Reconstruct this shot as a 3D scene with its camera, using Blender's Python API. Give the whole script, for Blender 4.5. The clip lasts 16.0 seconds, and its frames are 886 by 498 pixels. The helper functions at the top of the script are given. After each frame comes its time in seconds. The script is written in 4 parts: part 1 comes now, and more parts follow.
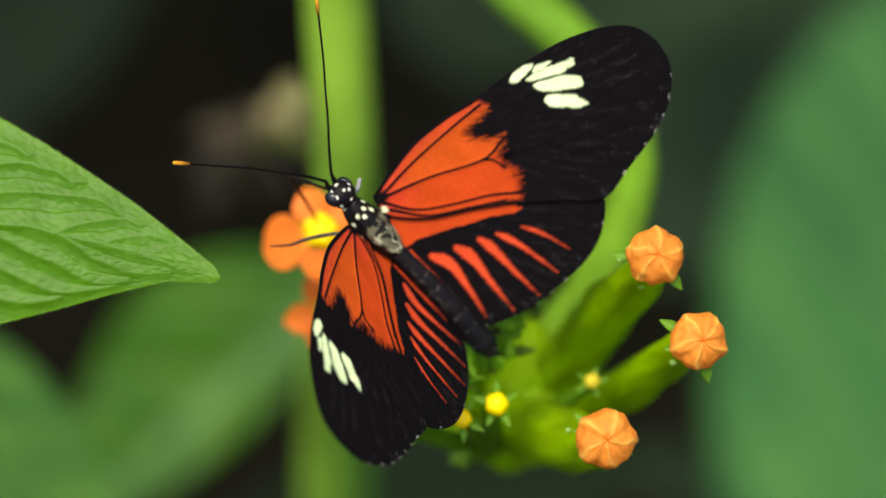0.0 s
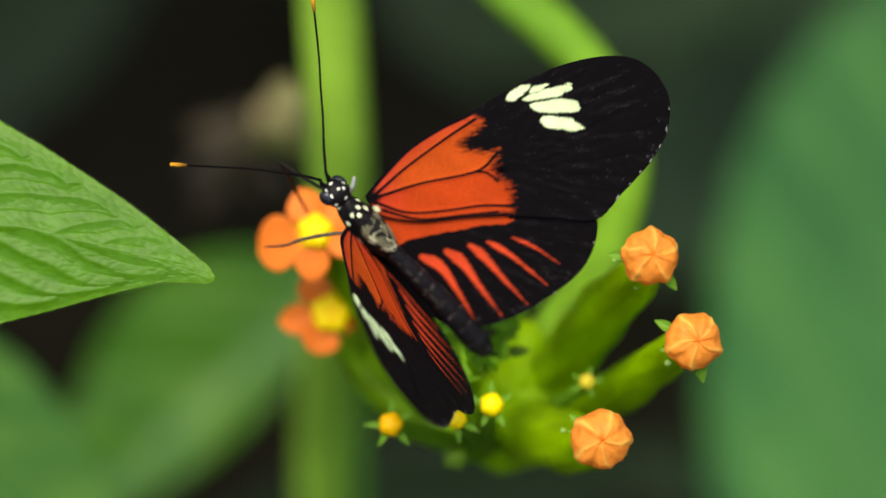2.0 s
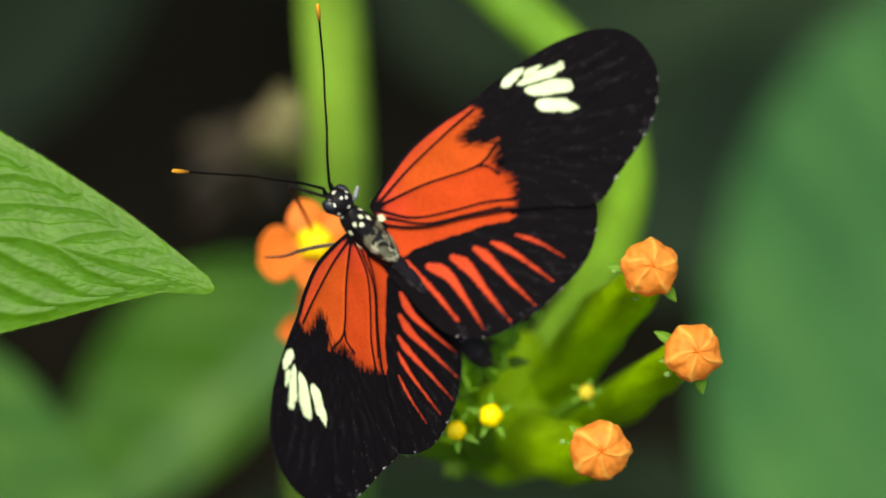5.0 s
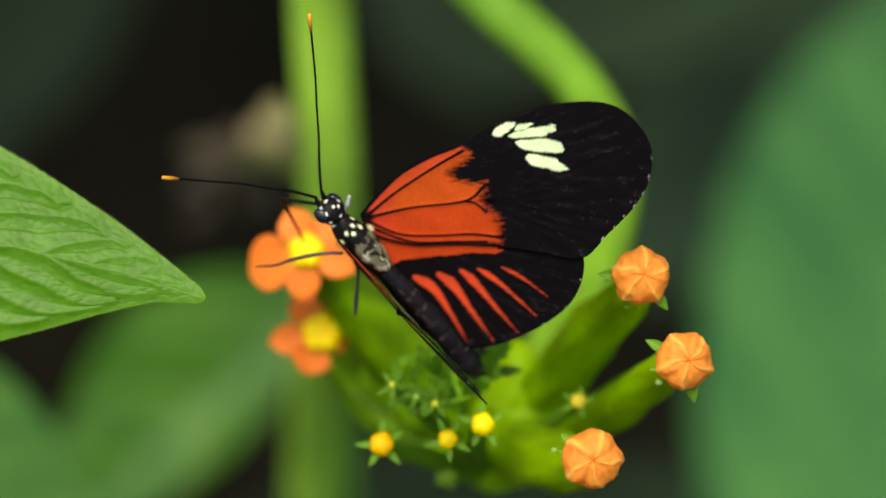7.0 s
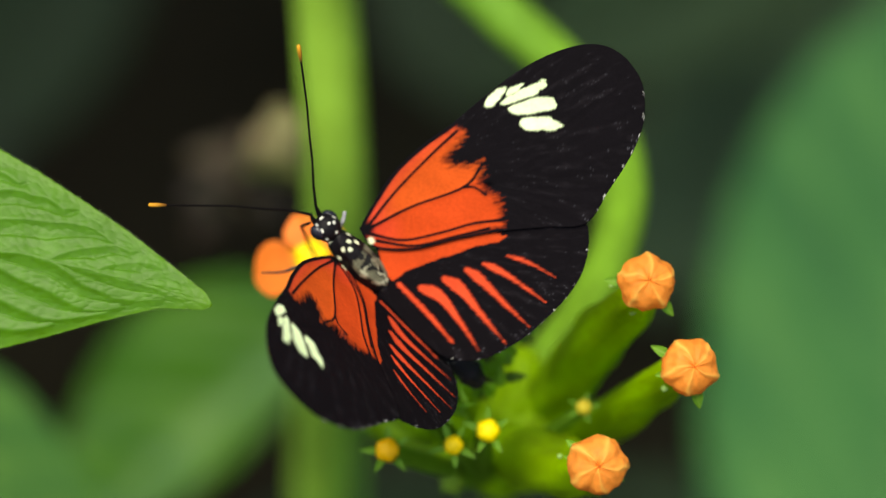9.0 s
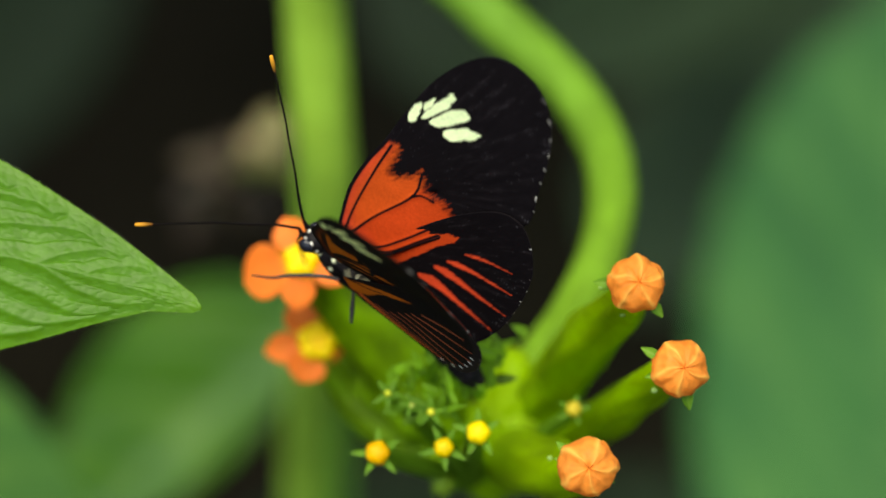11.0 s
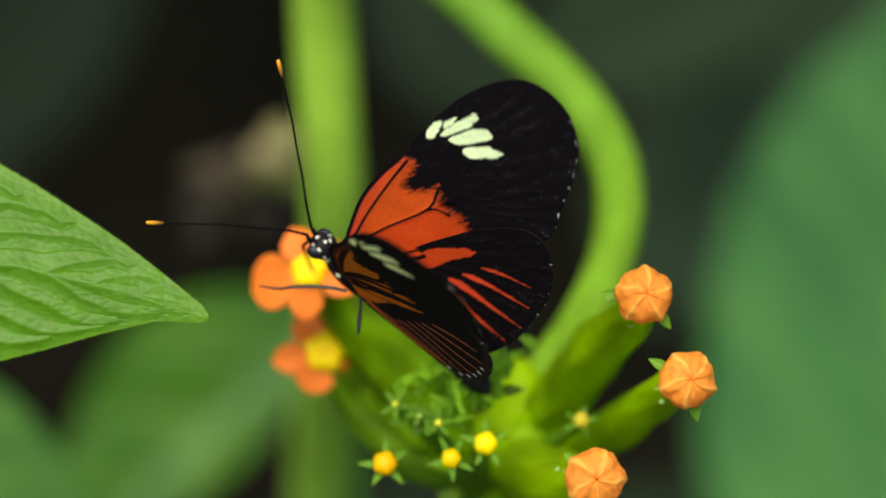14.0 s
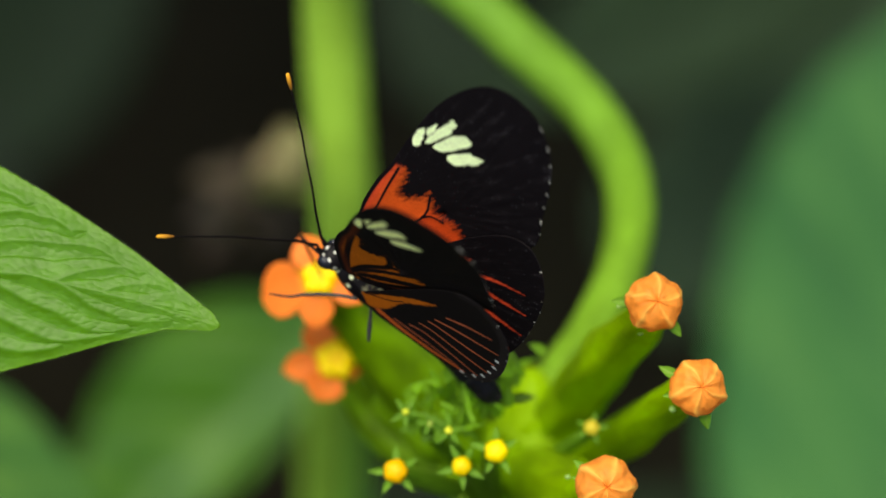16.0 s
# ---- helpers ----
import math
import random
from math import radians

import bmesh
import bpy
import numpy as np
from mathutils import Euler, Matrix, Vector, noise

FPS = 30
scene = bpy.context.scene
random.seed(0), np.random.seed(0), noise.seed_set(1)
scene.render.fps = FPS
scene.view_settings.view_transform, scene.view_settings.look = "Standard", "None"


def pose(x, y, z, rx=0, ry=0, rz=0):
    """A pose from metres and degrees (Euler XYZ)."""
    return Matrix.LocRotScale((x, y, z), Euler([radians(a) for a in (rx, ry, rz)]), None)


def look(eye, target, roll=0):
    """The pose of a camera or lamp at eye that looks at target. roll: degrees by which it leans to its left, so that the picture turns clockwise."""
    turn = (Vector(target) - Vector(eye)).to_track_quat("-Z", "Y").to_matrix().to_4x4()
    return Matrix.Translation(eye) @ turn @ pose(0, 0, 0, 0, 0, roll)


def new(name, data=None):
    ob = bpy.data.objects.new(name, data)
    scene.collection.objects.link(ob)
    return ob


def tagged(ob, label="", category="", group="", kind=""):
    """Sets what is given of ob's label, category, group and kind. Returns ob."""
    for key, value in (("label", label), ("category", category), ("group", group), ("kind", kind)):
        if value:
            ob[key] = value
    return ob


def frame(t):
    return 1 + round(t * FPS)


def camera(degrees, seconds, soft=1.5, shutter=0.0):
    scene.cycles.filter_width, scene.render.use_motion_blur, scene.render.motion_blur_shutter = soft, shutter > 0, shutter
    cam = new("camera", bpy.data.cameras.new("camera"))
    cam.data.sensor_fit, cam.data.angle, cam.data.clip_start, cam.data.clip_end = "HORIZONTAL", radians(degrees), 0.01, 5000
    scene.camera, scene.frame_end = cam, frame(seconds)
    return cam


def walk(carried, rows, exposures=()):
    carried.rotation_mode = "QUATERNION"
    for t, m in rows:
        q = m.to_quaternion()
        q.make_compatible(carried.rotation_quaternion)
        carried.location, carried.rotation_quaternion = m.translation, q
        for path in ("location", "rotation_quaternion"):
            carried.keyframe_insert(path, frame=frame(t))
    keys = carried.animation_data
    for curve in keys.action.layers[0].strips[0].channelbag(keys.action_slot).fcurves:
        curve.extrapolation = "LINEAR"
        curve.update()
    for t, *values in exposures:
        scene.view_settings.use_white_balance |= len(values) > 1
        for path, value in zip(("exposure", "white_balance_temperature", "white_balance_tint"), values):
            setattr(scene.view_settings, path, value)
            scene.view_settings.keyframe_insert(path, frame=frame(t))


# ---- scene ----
# Close view of a butterfly on an orange flower head. Shapes are given in millimetres in the tilted frame VIEW:
# x to the right, y up the slope, z towards the viewer; its origin lies 0.6 m above the soil.
VIEW = pose(0, 0, 0.6, 50, 0, 0)
REACH = 457.6


def deep(x, y, z):
    """A point that stands z mm before (or behind) the frame's middle plane, spread with its distance."""
    k = (REACH - z) / REACH
    return Vector((x * k, y * k, z))


# ---- camera ----
cam = camera(12, 16.0)
cam.data.dof.use_dof, cam.data.dof.focus_distance, cam.data.dof.aperture_fstop = True, 0.4490, 11.5
STAND = VIEW @ Matrix.Translation((0, 0, REACH / 1000))


def aim(up, left, lean):
    """The camera turned in place by these degrees."""
    return STAND @ pose(0, 0, 0, up, left, lean)


walk(cam, [
    (0.0, aim(0.000, 0.000, 0.00)),
    (0.5, aim(-0.014, -0.067, -0.13)),
    (1.0, aim(-0.051, -0.099, -0.05)),
    (1.5, aim(-0.034, -0.101, 0.04)),
    (2.0, aim(0.007, -0.070, -0.02)),
    (2.5, aim(0.058, -0.034, 0.04)),
    (3.0, aim(0.062, -0.019, 0.05)),
    (3.5, aim(0.074, -0.027, 0.12)),
    (4.0, aim(0.113, -0.054, 0.11)),
    (4.2, aim(0.121, -0.054, 0.11)),
    (6.3, aim(0.259, -0.150, -0.02)),
    (6.5, aim(0.274, -0.165, -0.02)),
    (7.0, aim(0.274, -0.193, -0.05)),
    (7.5, aim(0.289, -0.202, -0.11)),
    (8.0, aim(0.335, -0.177, -0.16)),
    (8.5, aim(0.355, -0.127, 0.01)),
    (9.0, aim(0.358, -0.119, -0.05)),
    (9.2, aim(0.362, -0.127, -0.05)),
    (11.3, aim(0.398, -0.266, -0.26)),
    (11.5, aim(0.406, -0.235, -0.26)),
    (12.0, aim(0.443, -0.199, -0.21)),
    (12.5, aim(0.472, -0.168, -0.20)),
    (13.0, aim(0.477, -0.164, -0.24)),
    (13.5, aim(0.487, -0.179, -0.13)),
    (14.0, aim(0.535, -0.153, -0.08)),
    (14.5, aim(0.592, -0.115, -0.09)),
    (15.0, aim(0.611, -0.062, -0.06)),
    (15.5, aim(0.616, -0.047, -0.08)),
    (16.0, aim(0.641, -0.013, -0.12)),
], exposures=[(0.0, 0.62, 7500, 6), (16.0, 0.62, 7500, 6)])

# ---- world, sun ----
world = bpy.data.worlds.new("sky")
scene.world = world
world.use_nodes = True
sky = world.node_tree.nodes.new("ShaderNodeTexSky")
sky.sky_type, sky.sun_disc, sky.sun_elevation, sky.sun_rotation = "NISHITA", False, radians(68), radians(200)
world.node_tree.links.new(sky.outputs["Color"], world.node_tree.nodes["Background"].inputs["Color"])
world.node_tree.nodes["Background"].inputs["Strength"].default_value = 0.125
sun = new("sun", bpy.data.lights.new("sun", "SUN"))
sun.data.energy, sun.data.angle, sun.data.color = 3.1, radians(44), (1.0, 0.95, 0.86)
sun.matrix_world = look((-0.14, -0.38, 1.0), (0, 0, 0))


# ---- materials ----
def nodes_of(name):
    m = bpy.data.materials.new(name)
    m.use_nodes = True
    return m, m.node_tree.nodes, m.node_tree.links, m.node_tree.nodes["Principled BSDF"]


def painted(name, rough=0.5, spec=0.4, grain=900.0, fine=4000.0, amount=0.35, bump=0.25, thin=0.0, stretch=(1, 1, 1)):
    """Surface that takes its pattern from the mesh's own 'tint' and adds two scales of mottling and a fine relief."""
    m, n, k, b = nodes_of(name)
    tint = n.new("ShaderNodeAttribute")
    tint.attribute_name = "tint"
    place = n.new("ShaderNodeTexCoord")
    scale = n.new("ShaderNodeMapping")
    scale.inputs["Scale"].default_value = stretch
    k.new(place.outputs["Object"], scale.inputs["Vector"])
    coarse, small = n.new("ShaderNodeTexNoise"), n.new("ShaderNodeTexNoise")
    coarse.inputs["Scale"].default_value, small.inputs["Scale"].default_value = grain, fine
    coarse.inputs["Detail"].default_value, small.inputs["Detail"].default_value = 4, 2
    for q in (coarse, small):
        k.new(scale.outputs["Vector"], q.inputs["Vector"])
    both = n.new("ShaderNodeMath")
    both.operation = "ADD"
    k.new(coarse.outputs["Fac"], both.inputs[0])
    k.new(small.outputs["Fac"], both.inputs[1])
    span = n.new("ShaderNodeMapRange")
    span.inputs["From Min"].default_value, span.inputs["From Max"].default_value = 0.6, 1.4
    span.inputs["To Min"].default_value, span.inputs["To Max"].default_value = 1 - amount, 1 + amount
    k.new(both.outputs["Value"], span.inputs["Value"])
    mul = n.new("ShaderNodeVectorMath")
    mul.operation = "SCALE"
    k.new(tint.outputs["Color"], mul.inputs[0])
    k.new(span.outputs["Result"], mul.inputs["Scale"])
    k.new(mul.outputs["Vector"], b.inputs["Base Color"])
    b.inputs["Roughness"].default_value, b.inputs["Specular IOR Level"].default_value = rough, spec
    relief = n.new("ShaderNodeBump")
    relief.inputs["Strength"].default_value, relief.inputs["Distance"].default_value = bump, 0.0002
    k.new(both.outputs["Value"], relief.inputs["Height"])
    k.new(relief.outputs["Normal"], b.inputs["Normal"])
    if thin:
        glow = n.new("ShaderNodeBsdfTranslucent")
        k.new(mul.outputs["Vector"], glow.inputs["Color"])
        mix = n.new("ShaderNodeMixShader")
        mix.inputs["Fac"].default_value = thin
        k.new(b.outputs["BSDF"], mix.inputs[1])
        k.new(glow.outputs["BSDF"], mix.inputs[2])
        k.new(mix.outputs["Shader"], n["Material Output"].inputs["Surface"])
    return m


WING = painted("wing_scales", 0.75, 0.025, 500, 2600, 0.14, 0.12)
CHITIN = painted("chitin", 0.5, 0.13, 700, 3000, 0.3, 0.4)
EYE = painted("compound_eye", 0.2, 0.6, 1500, 6000, 0.2, 0.3)
LEAF = painted("leaf", 0.46, 0.17, 120, 900, 0.12, 0.12, 0.22)
GLOSSY_LEAF = painted("glossy_leaf", 0.42, 0.26, 260, 1300, 0.14, 0.22, 0.14)
STALK = painted("green_stalk", 0.5, 0.13, 140, 700, 0.2, 0.2, 0.10)
PETAL = painted("petal", 0.55, 0.25, 250, 1500, 0.14, 0.25, 0.28)
YOLK = painted("corona", 0.5, 0.3, 400, 1800, 0.12, 0.25, 0.04)
DRY = painted("withered_petal", 0.8, 0.2, 200, 900, 0.5, 0.5)
SOIL = painted("soil", 0.95, 0.03, 14, 90, 0.6, 1.0)

BLACK, ORANGE, YELLOW, WHITE = (0.0052, 0.0043, 0.0056), (0.53, 0.066, 0.013), (0.74, 0.90, 0.52), (0.75, 0.76, 0.66)
GREEN, LIME, PALE = (0.085, 0.25, 0.028), (0.16, 0.33, 0.012), (0.26, 0.46, 0.06)
FLOWER, GOLD = (0.95, 0.25, 0.036), (0.99, 0.70, 0.008)


# ---- shapes ----
WORLD = {}


def thing(name, m, label, category, group="", kind=""):
    ob = new(name)
    ob.matrix_world = m
    WORLD[ob] = m.copy()
    return tagged(ob, label, category, group, kind)


def mesh_of(name, verts, faces, tints, material, smooth=True):
    """A mesh from millimetre points, with one colour for all or one for each point."""
    me = bpy.data.meshes.new(name)
    co = np.asarray(verts, float) * 0.001
    me.from_pydata(co.tolist(), [], faces)
    paint = me.color_attributes.new("tint", "FLOAT_COLOR", "POINT")
    rgba = np.ones((len(co), 4), np.float32)
    rgba[:, :3] = tints
    paint.data.foreach_set("color", rgba.ravel())
    me.materials.append(material)
    if smooth:
        me.polygons.foreach_set("use_smooth", np.ones(len(me.polygons), bool))
    me.update()
    return me


def part(name, me, parent, label="", m=None):
    """Links a mesh as one object under a thing or under a part; m is its place in the world."""
    ob = new(name, me)
    m = VIEW if m is None else m
    ob.parent = parent
    ob.matrix_basis = WORLD[parent].inverted() @ m
    WORLD[ob] = m.copy()
    if label:
        ob["label"] = label
    return ob


def single(name, me, m, label, category, group="", kind=""):
    ob = new(name, me)
    ob.matrix_world = m
    WORLD[ob] = m.copy()
    return tagged(ob, label, category, group, kind)


def spline(points, n):
    """n points, evenly spaced, on a smooth curve through the given ones."""
    p = np.array([list(q) for q in points], float)
    p = np.vstack([2 * p[0] - p[1], p, 2 * p[-1] - p[-2]])
    out = []
    for i in range(1, len(p) - 2):
        t = np.linspace(0, 1, 24, endpoint=False)[:, None]
        a, b, c, d = p[i - 1], p[i], p[i + 1], p[i + 2]
        out.append(0.5 * (2 * b + (c - a) * t + (2 * a - 5 * b + 4 * c - d) * t ** 2 + (3 * b - a - 3 * c + d) * t ** 3))
    q = np.vstack(out + [p[-2][None]])
    s = np.concatenate([[0], np.cumsum(np.linalg.norm(np.diff(q, axis=0), axis=1))])
    u = np.linspace(0, s[-1], n)
    return np.stack([np.interp(u, s, q[:, j]) for j in range(q.shape[1])], 1)


def sheet_faces(n, m, at=0, wrap=False, flip=False):
    out = []
    for i in range(n - 1):
        for j in range(m if wrap else m - 1):
            a, b = at + i * m + j, at + i * m + (j + 1) % m
            f = (a, b, b + m, a + m)
            out.append(f[::-1] if flip else f)
    return out


def tube(points, radii, n=24, sides=14, colour=GREEN, end_colour=None, lumps=0.0, seed=0, material=STALK, mottle=0.0):
    """A rounded stalk along a curve, with a radius for each given point and closed round ends."""
    path = spline(points, n)
    r = np.interp(np.linspace(0, 1, n), np.linspace(0, 1, len(radii)), radii)
    step = np.gradient(path, axis=0)
    step /= np.linalg.norm(step, axis=1)[:, None]
    side = np.cross(step[0], (0.3, 0.2, 0.93))
    verts, tints = [], []
    c0, c1 = np.array(colour), np.array(colour if end_colour is None else end_colour)
    for i in range(n):
        side = side - step[i] * side.dot(step[i])
        side /= np.linalg.norm(side)
        other = np.cross(step[i], side)
        for j in range(sides):
            a = 2 * math.pi * j / sides
            k = r[i]
            if lumps:
                k *= 1 + lumps * noise.noise(Vector((path[i][0] * 0.25 + 3 * math.cos(a), path[i][1] * 0.25 + 3 * math.sin(a), seed)))
            verts.append(path[i] + side * (k * math.cos(a)) + other * (k * math.sin(a)))
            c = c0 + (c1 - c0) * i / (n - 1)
            if mottle:
                at = Vector((path[i][0] * 0.22 + 1.3 * math.cos(a), path[i][1] * 0.22 + 1.3 * math.sin(a), seed + 4))
                c = c * (1 + mottle * (noise.noise(at) + 0.5 * noise.noise(at * 3)))
            tints.append(c)
    faces = sheet_faces(n, sides, wrap=True)
    for i, sgn in ((0, -1), (n - 1, 1)):
        verts.append(path[i] + step[i] * sgn * r[i] * 0.6)
        tints.append(c0 if i == 0 else c1)
        e = len(verts) - 1
        for j in range(sides):
            f = (i * sides + j, i * sides + (j + 1) % sides, e)
            faces.append(f[::-1] if sgn < 0 else f)
    return mesh_of("stalk", verts, faces, np.array(tints), material)


def blob(centre, axes, size, colour, n=14, m=20, material=CHITIN, shape=None, paint=None):
    """An egg-like body. axes: 3x3 columns; shape(u, a) scales the radius; paint(v) gives colours for unit directions."""
    verts = []
    for i in range(n):
        u = math.pi * i / (n - 1)
        for j in range(m):
            a = 2 * math.pi * j / m
            k = shape(u, a) if shape else 1.0
            verts.append((math.sin(u) * math.cos(a) * k, math.sin(u) * math.sin(a) * k, math.cos(u) * k))
    v = np.array(verts)
    tints = paint(v) if paint else np.tile(colour, (len(v), 1))
    co = (v * np.array(size)) @ np.array(axes).T + np.array(centre)
    return mesh_of("body", co, sheet_faces(n, m, wrap=True), tints, material)


def facing(normal, up=(0, 1, 0)):
    """Columns x, y, z of a frame whose z runs along normal."""
    z = Vector(normal).normalized()
    x = Vector(up).cross(z).normalized()
    return np.array([list(x), list(z.cross(x)), list(z)]).T


def away(p, poly, closed=True):
    """Distance of points from a polygon (negative inside) or from a line."""
    poly = np.array(poly, float)
    best = np.full(len(p), 1e9)
    inside = np.zeros(len(p), bool)
    for i in range(len(poly) if closed else len(poly) - 1):
        a, b = poly[i], poly[(i + 1) % len(poly)]
        d = b - a
        t = np.clip(((p - a) @ d) / d.dot(d), 0, 1)
        best = np.minimum(best, np.linalg.norm(p - a - t[:, None] * d, axis=1))
        if closed and a[1] != b[1]:
            cross = ((a[1] > p[:, 1]) != (b[1] > p[:, 1])) & (p[:, 0] < d[0] * (p[:, 1] - a[1]) / (b[1] - a[1]) + a[0])
            inside ^= cross
    return np.where(inside, -best, best) if closed else best


def leaf_mesh(base, tip, normal, width, colour, vein, n=60, m=33, ribs=9, sag=0.0, fold=0.1, relief=0.25, reach=0.4, lower=None, seed=0, net=0.0, droop=0.0, midrib=0.010, soft=2.6, blunt=0.0, margin=None, span=0.9, bow=1.7, mesh=0.62, line=0.0042, cloud=0.0, veins=(), material=None):
    """A leaf blade from base to tip: width gives half widths along it (lower: those of the other half). Side veins leave the midrib and arc forward."""
    base, tip = np.array(base, float), np.array(tip, float)
    along = tip - base
    size = np.linalg.norm(along)
    along /= size
    nrm = np.array(normal, float)
    nrm -= along * nrm.dot(along)
    nrm /= np.linalg.norm(nrm)
    side = np.cross(nrm, along)
    s = np.repeat(np.linspace(0, 1, n), m)
    w = np.tile(np.linspace(-1, 1, m), n)
    ups = np.interp(s, np.linspace(0, 1, len(width)), width)
    los = ups if lower is None else np.interp(s, np.linspace(0, 1, len(lower)), lower)
    hw = np.where(w > 0, ups, los)
    if blunt:
        hw = hw * np.sqrt(np.clip((1.0005 - s) / blunt, 0, 1))
    gap = np.full(n * m, 1e9)
    for k in range(-3, ribs):
        for half in (-1, 1):
            start = (k + (0.5 if half > 0 else 0.05) + 0.22 * math.sin(k * 2.7 + half + seed)) / ribs
            if start > 0.82:
                continue
            x = np.clip((s - start) / reach, 0, 1)
            on = span * (1 - (1 - x) ** (bow + 0.15 * math.sin(k * 1.9 + seed)))
            d = np.where((s > start) & (s < start + reach) & (w * half > 0), np.abs(np.abs(w) - on) * hw * 0.8 + np.maximum(x - 0.7, 0) * 2.2 * line * size * 3, 1e9)
            gap = np.minimum(gap, d)
    if veins:
        # the outer half carries the given veins, each a raised crease
        flat = (base + along * (s * size)[:, None] + side * (w * hw)[:, None])[:, :2]
        own_gap, above = np.full(n * m, 1e9), np.ones(n * m, bool)
        for course in veins:
            line_of = spline(course, 30)
            d = away(flat, line_of, False)
            side_up = away(flat, line_of + (0, 0.15), False) < away(flat, line_of - (0, 0.15), False)
            above = np.where(d < own_gap, side_up, above)
            own_gap = np.minimum(own_gap, d)
        gap = np.where(s > 0.55, own_gap, gap)
    fine = line * size
    groove = np.exp(-(gap / fine) ** 2)
    mid = np.exp(-(w * hw / (midrib * size * (1.15 - 0.6 * s))) ** 2)
    near_vein = np.minimum(gap, np.abs(w) * hw + 0.15) / (fine * soft)
    pillow = 1 - np.exp(-near_vein ** 1.15)
    small = np.array([noise.noise(Vector((a * size * 0.5, b * 0.5, seed))) for a, b in zip(s, w * hw)])
    mesh_net = np.zeros(n * m)
    if net:
        for q in range(n * m):
            dist = noise.voronoi(Vector((s[q] * size * mesh, w[q] * hw[q] * mesh * 1.3, seed)))[0]
            mesh_net[q] = min(1.0, (dist[1] - dist[0]) * 3.5)
    if veins:
        # a long slope up to the vein, a short fall behind it
        pillow = np.exp(-gap / np.where(above, 2.1, 0.62))
        mid = mid * (s < 0.55)
    h = relief * np.clip((1.02 - s) / 0.3, 0, 1) * (pillow * 0.9 + small * 0.12 - mid * 0.45) + net * mesh_net + fold * np.abs(w) * hw - sag * size * (s - 0.5) ** 2
    edge = 1 + 0.004 * np.sin(s * 330) * (np.abs(w) > 0.98)
    verts = base + along * (s * size)[:, None] + side * (w * hw * edge - droop * size * np.maximum(s - 0.8, 0) ** 2)[:, None] + nrm * h[:, None]
    k = np.maximum(mid * 0.8, (0.0 if veins else 0.9) * groove)[:, None]
    if net and not veins:
        k = np.maximum(k, 0.24 * (1 - mesh_net)[:, None])
    tints = np.array(colour) * (1 - k) * (1 + 0.10 * small[:, None]) + np.array(vein) * k
    if cloud:
        for q in range(n * m):
            a, b = s[q] * size, w[q] * hw[q]
            f = noise.noise(Vector((a * 0.09 - abs(b) * 0.11, b * 0.02, seed))) + 0.7 * noise.noise(Vector((a * 0.03, b * 0.04, seed + 5)))
            tints[q] *= (1 + cloud * f) * np.array((1 + 0.5 * cloud * f, 1, 1 - 0.3 * cloud * f))
    if margin is not None:
        e = (np.clip((np.abs(w) - 0.80) / 0.2, 0, 1) ** 1.5 * 0.6 + np.clip((s - 0.93) / 0.07, 0, 1) * 0.5).clip(0, 0.85)[:, None]
        tints = tints * (1 - e) + np.array(margin) * e
    return mesh_of("blade", verts, sheet_faces(n, m), tints, material or LEAF)


def thick(ob, mm):
    mod = ob.modifiers.new("thickness", "SOLIDIFY")
    mod.thickness, mod.offset = mm * 0.001, 0
    return ob


# ---- ground ----
def make_ground():
    n = 90
    xs = np.concatenate([[-60, -20, -6], np.linspace(-2, 2, n), [6, 20, 60]]) * 1000
    ys = np.concatenate([[-60, -20, -6], np.linspace(-1.2, 3.2, n), [8, 25, 80]]) * 1000
    verts, tints = [], []
    for y in ys:
        for x in xs:
            h = 22 * noise.fractal(Vector((x * 0.006, y * 0.006, 3)), 1.0, 2.0, 4) if abs(x) < 2001 and -1201 < y < 3201 else 0
            verts.append((x, y, h))
            # Tint kept near black: it carries the shade under the plants.
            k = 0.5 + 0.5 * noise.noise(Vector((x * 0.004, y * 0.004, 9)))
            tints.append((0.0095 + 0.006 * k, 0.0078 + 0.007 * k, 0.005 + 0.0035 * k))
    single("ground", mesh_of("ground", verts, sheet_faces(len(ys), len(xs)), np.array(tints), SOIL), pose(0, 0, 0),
           "near-black soil under the plants, shade put into its colour", "soil", kind="structure")


make_ground()


# ---- plants behind ----
def down(p, drop):
    """The point that lies drop mm lower, plumb."""
    return Vector(p) - Vector((0, 0.766, 0.643)) * drop


def leafy_plant(label, blades, group=""):
    """A plant of single broad leaves, each on a stalk that rises from the soil."""
    first = VIEW @ (down(blades[0]["foot"], 0) * 0.001)
    ob = thing("broad_leaf_plant", Matrix.Translation((first.x, first.y, 0)), label, "plant", group)
    for b in blades:
        leaf = part("leaf", b["mesh"], ob)
        thick(leaf, 0.5)
        top, foot = Vector(b["top"]), Vector(b["foot"])
        part("leaf_stalk", tube([top, top.lerp(foot, 0.3) + Vector((0, 4, 0)), foot], [1.3, 1.8, 2.4], 20, 10, GREEN), ob)
    return ob


def soil_below(p):
    """The point of the soil plumb below p."""
    z = (VIEW @ (Vector(p) * 0.001)).z
    return down(p, z * 1000 + 8)


def blade(base, tip, normal, width, colour=GREEN, vein=(0.16, 0.36, 0.07), foot=None, **more):
    b = Vector(base)
    return dict(mesh=leaf_mesh(base, tip, normal, width, colour, vein, **more), top=b, foot=soil_below(foot or b))


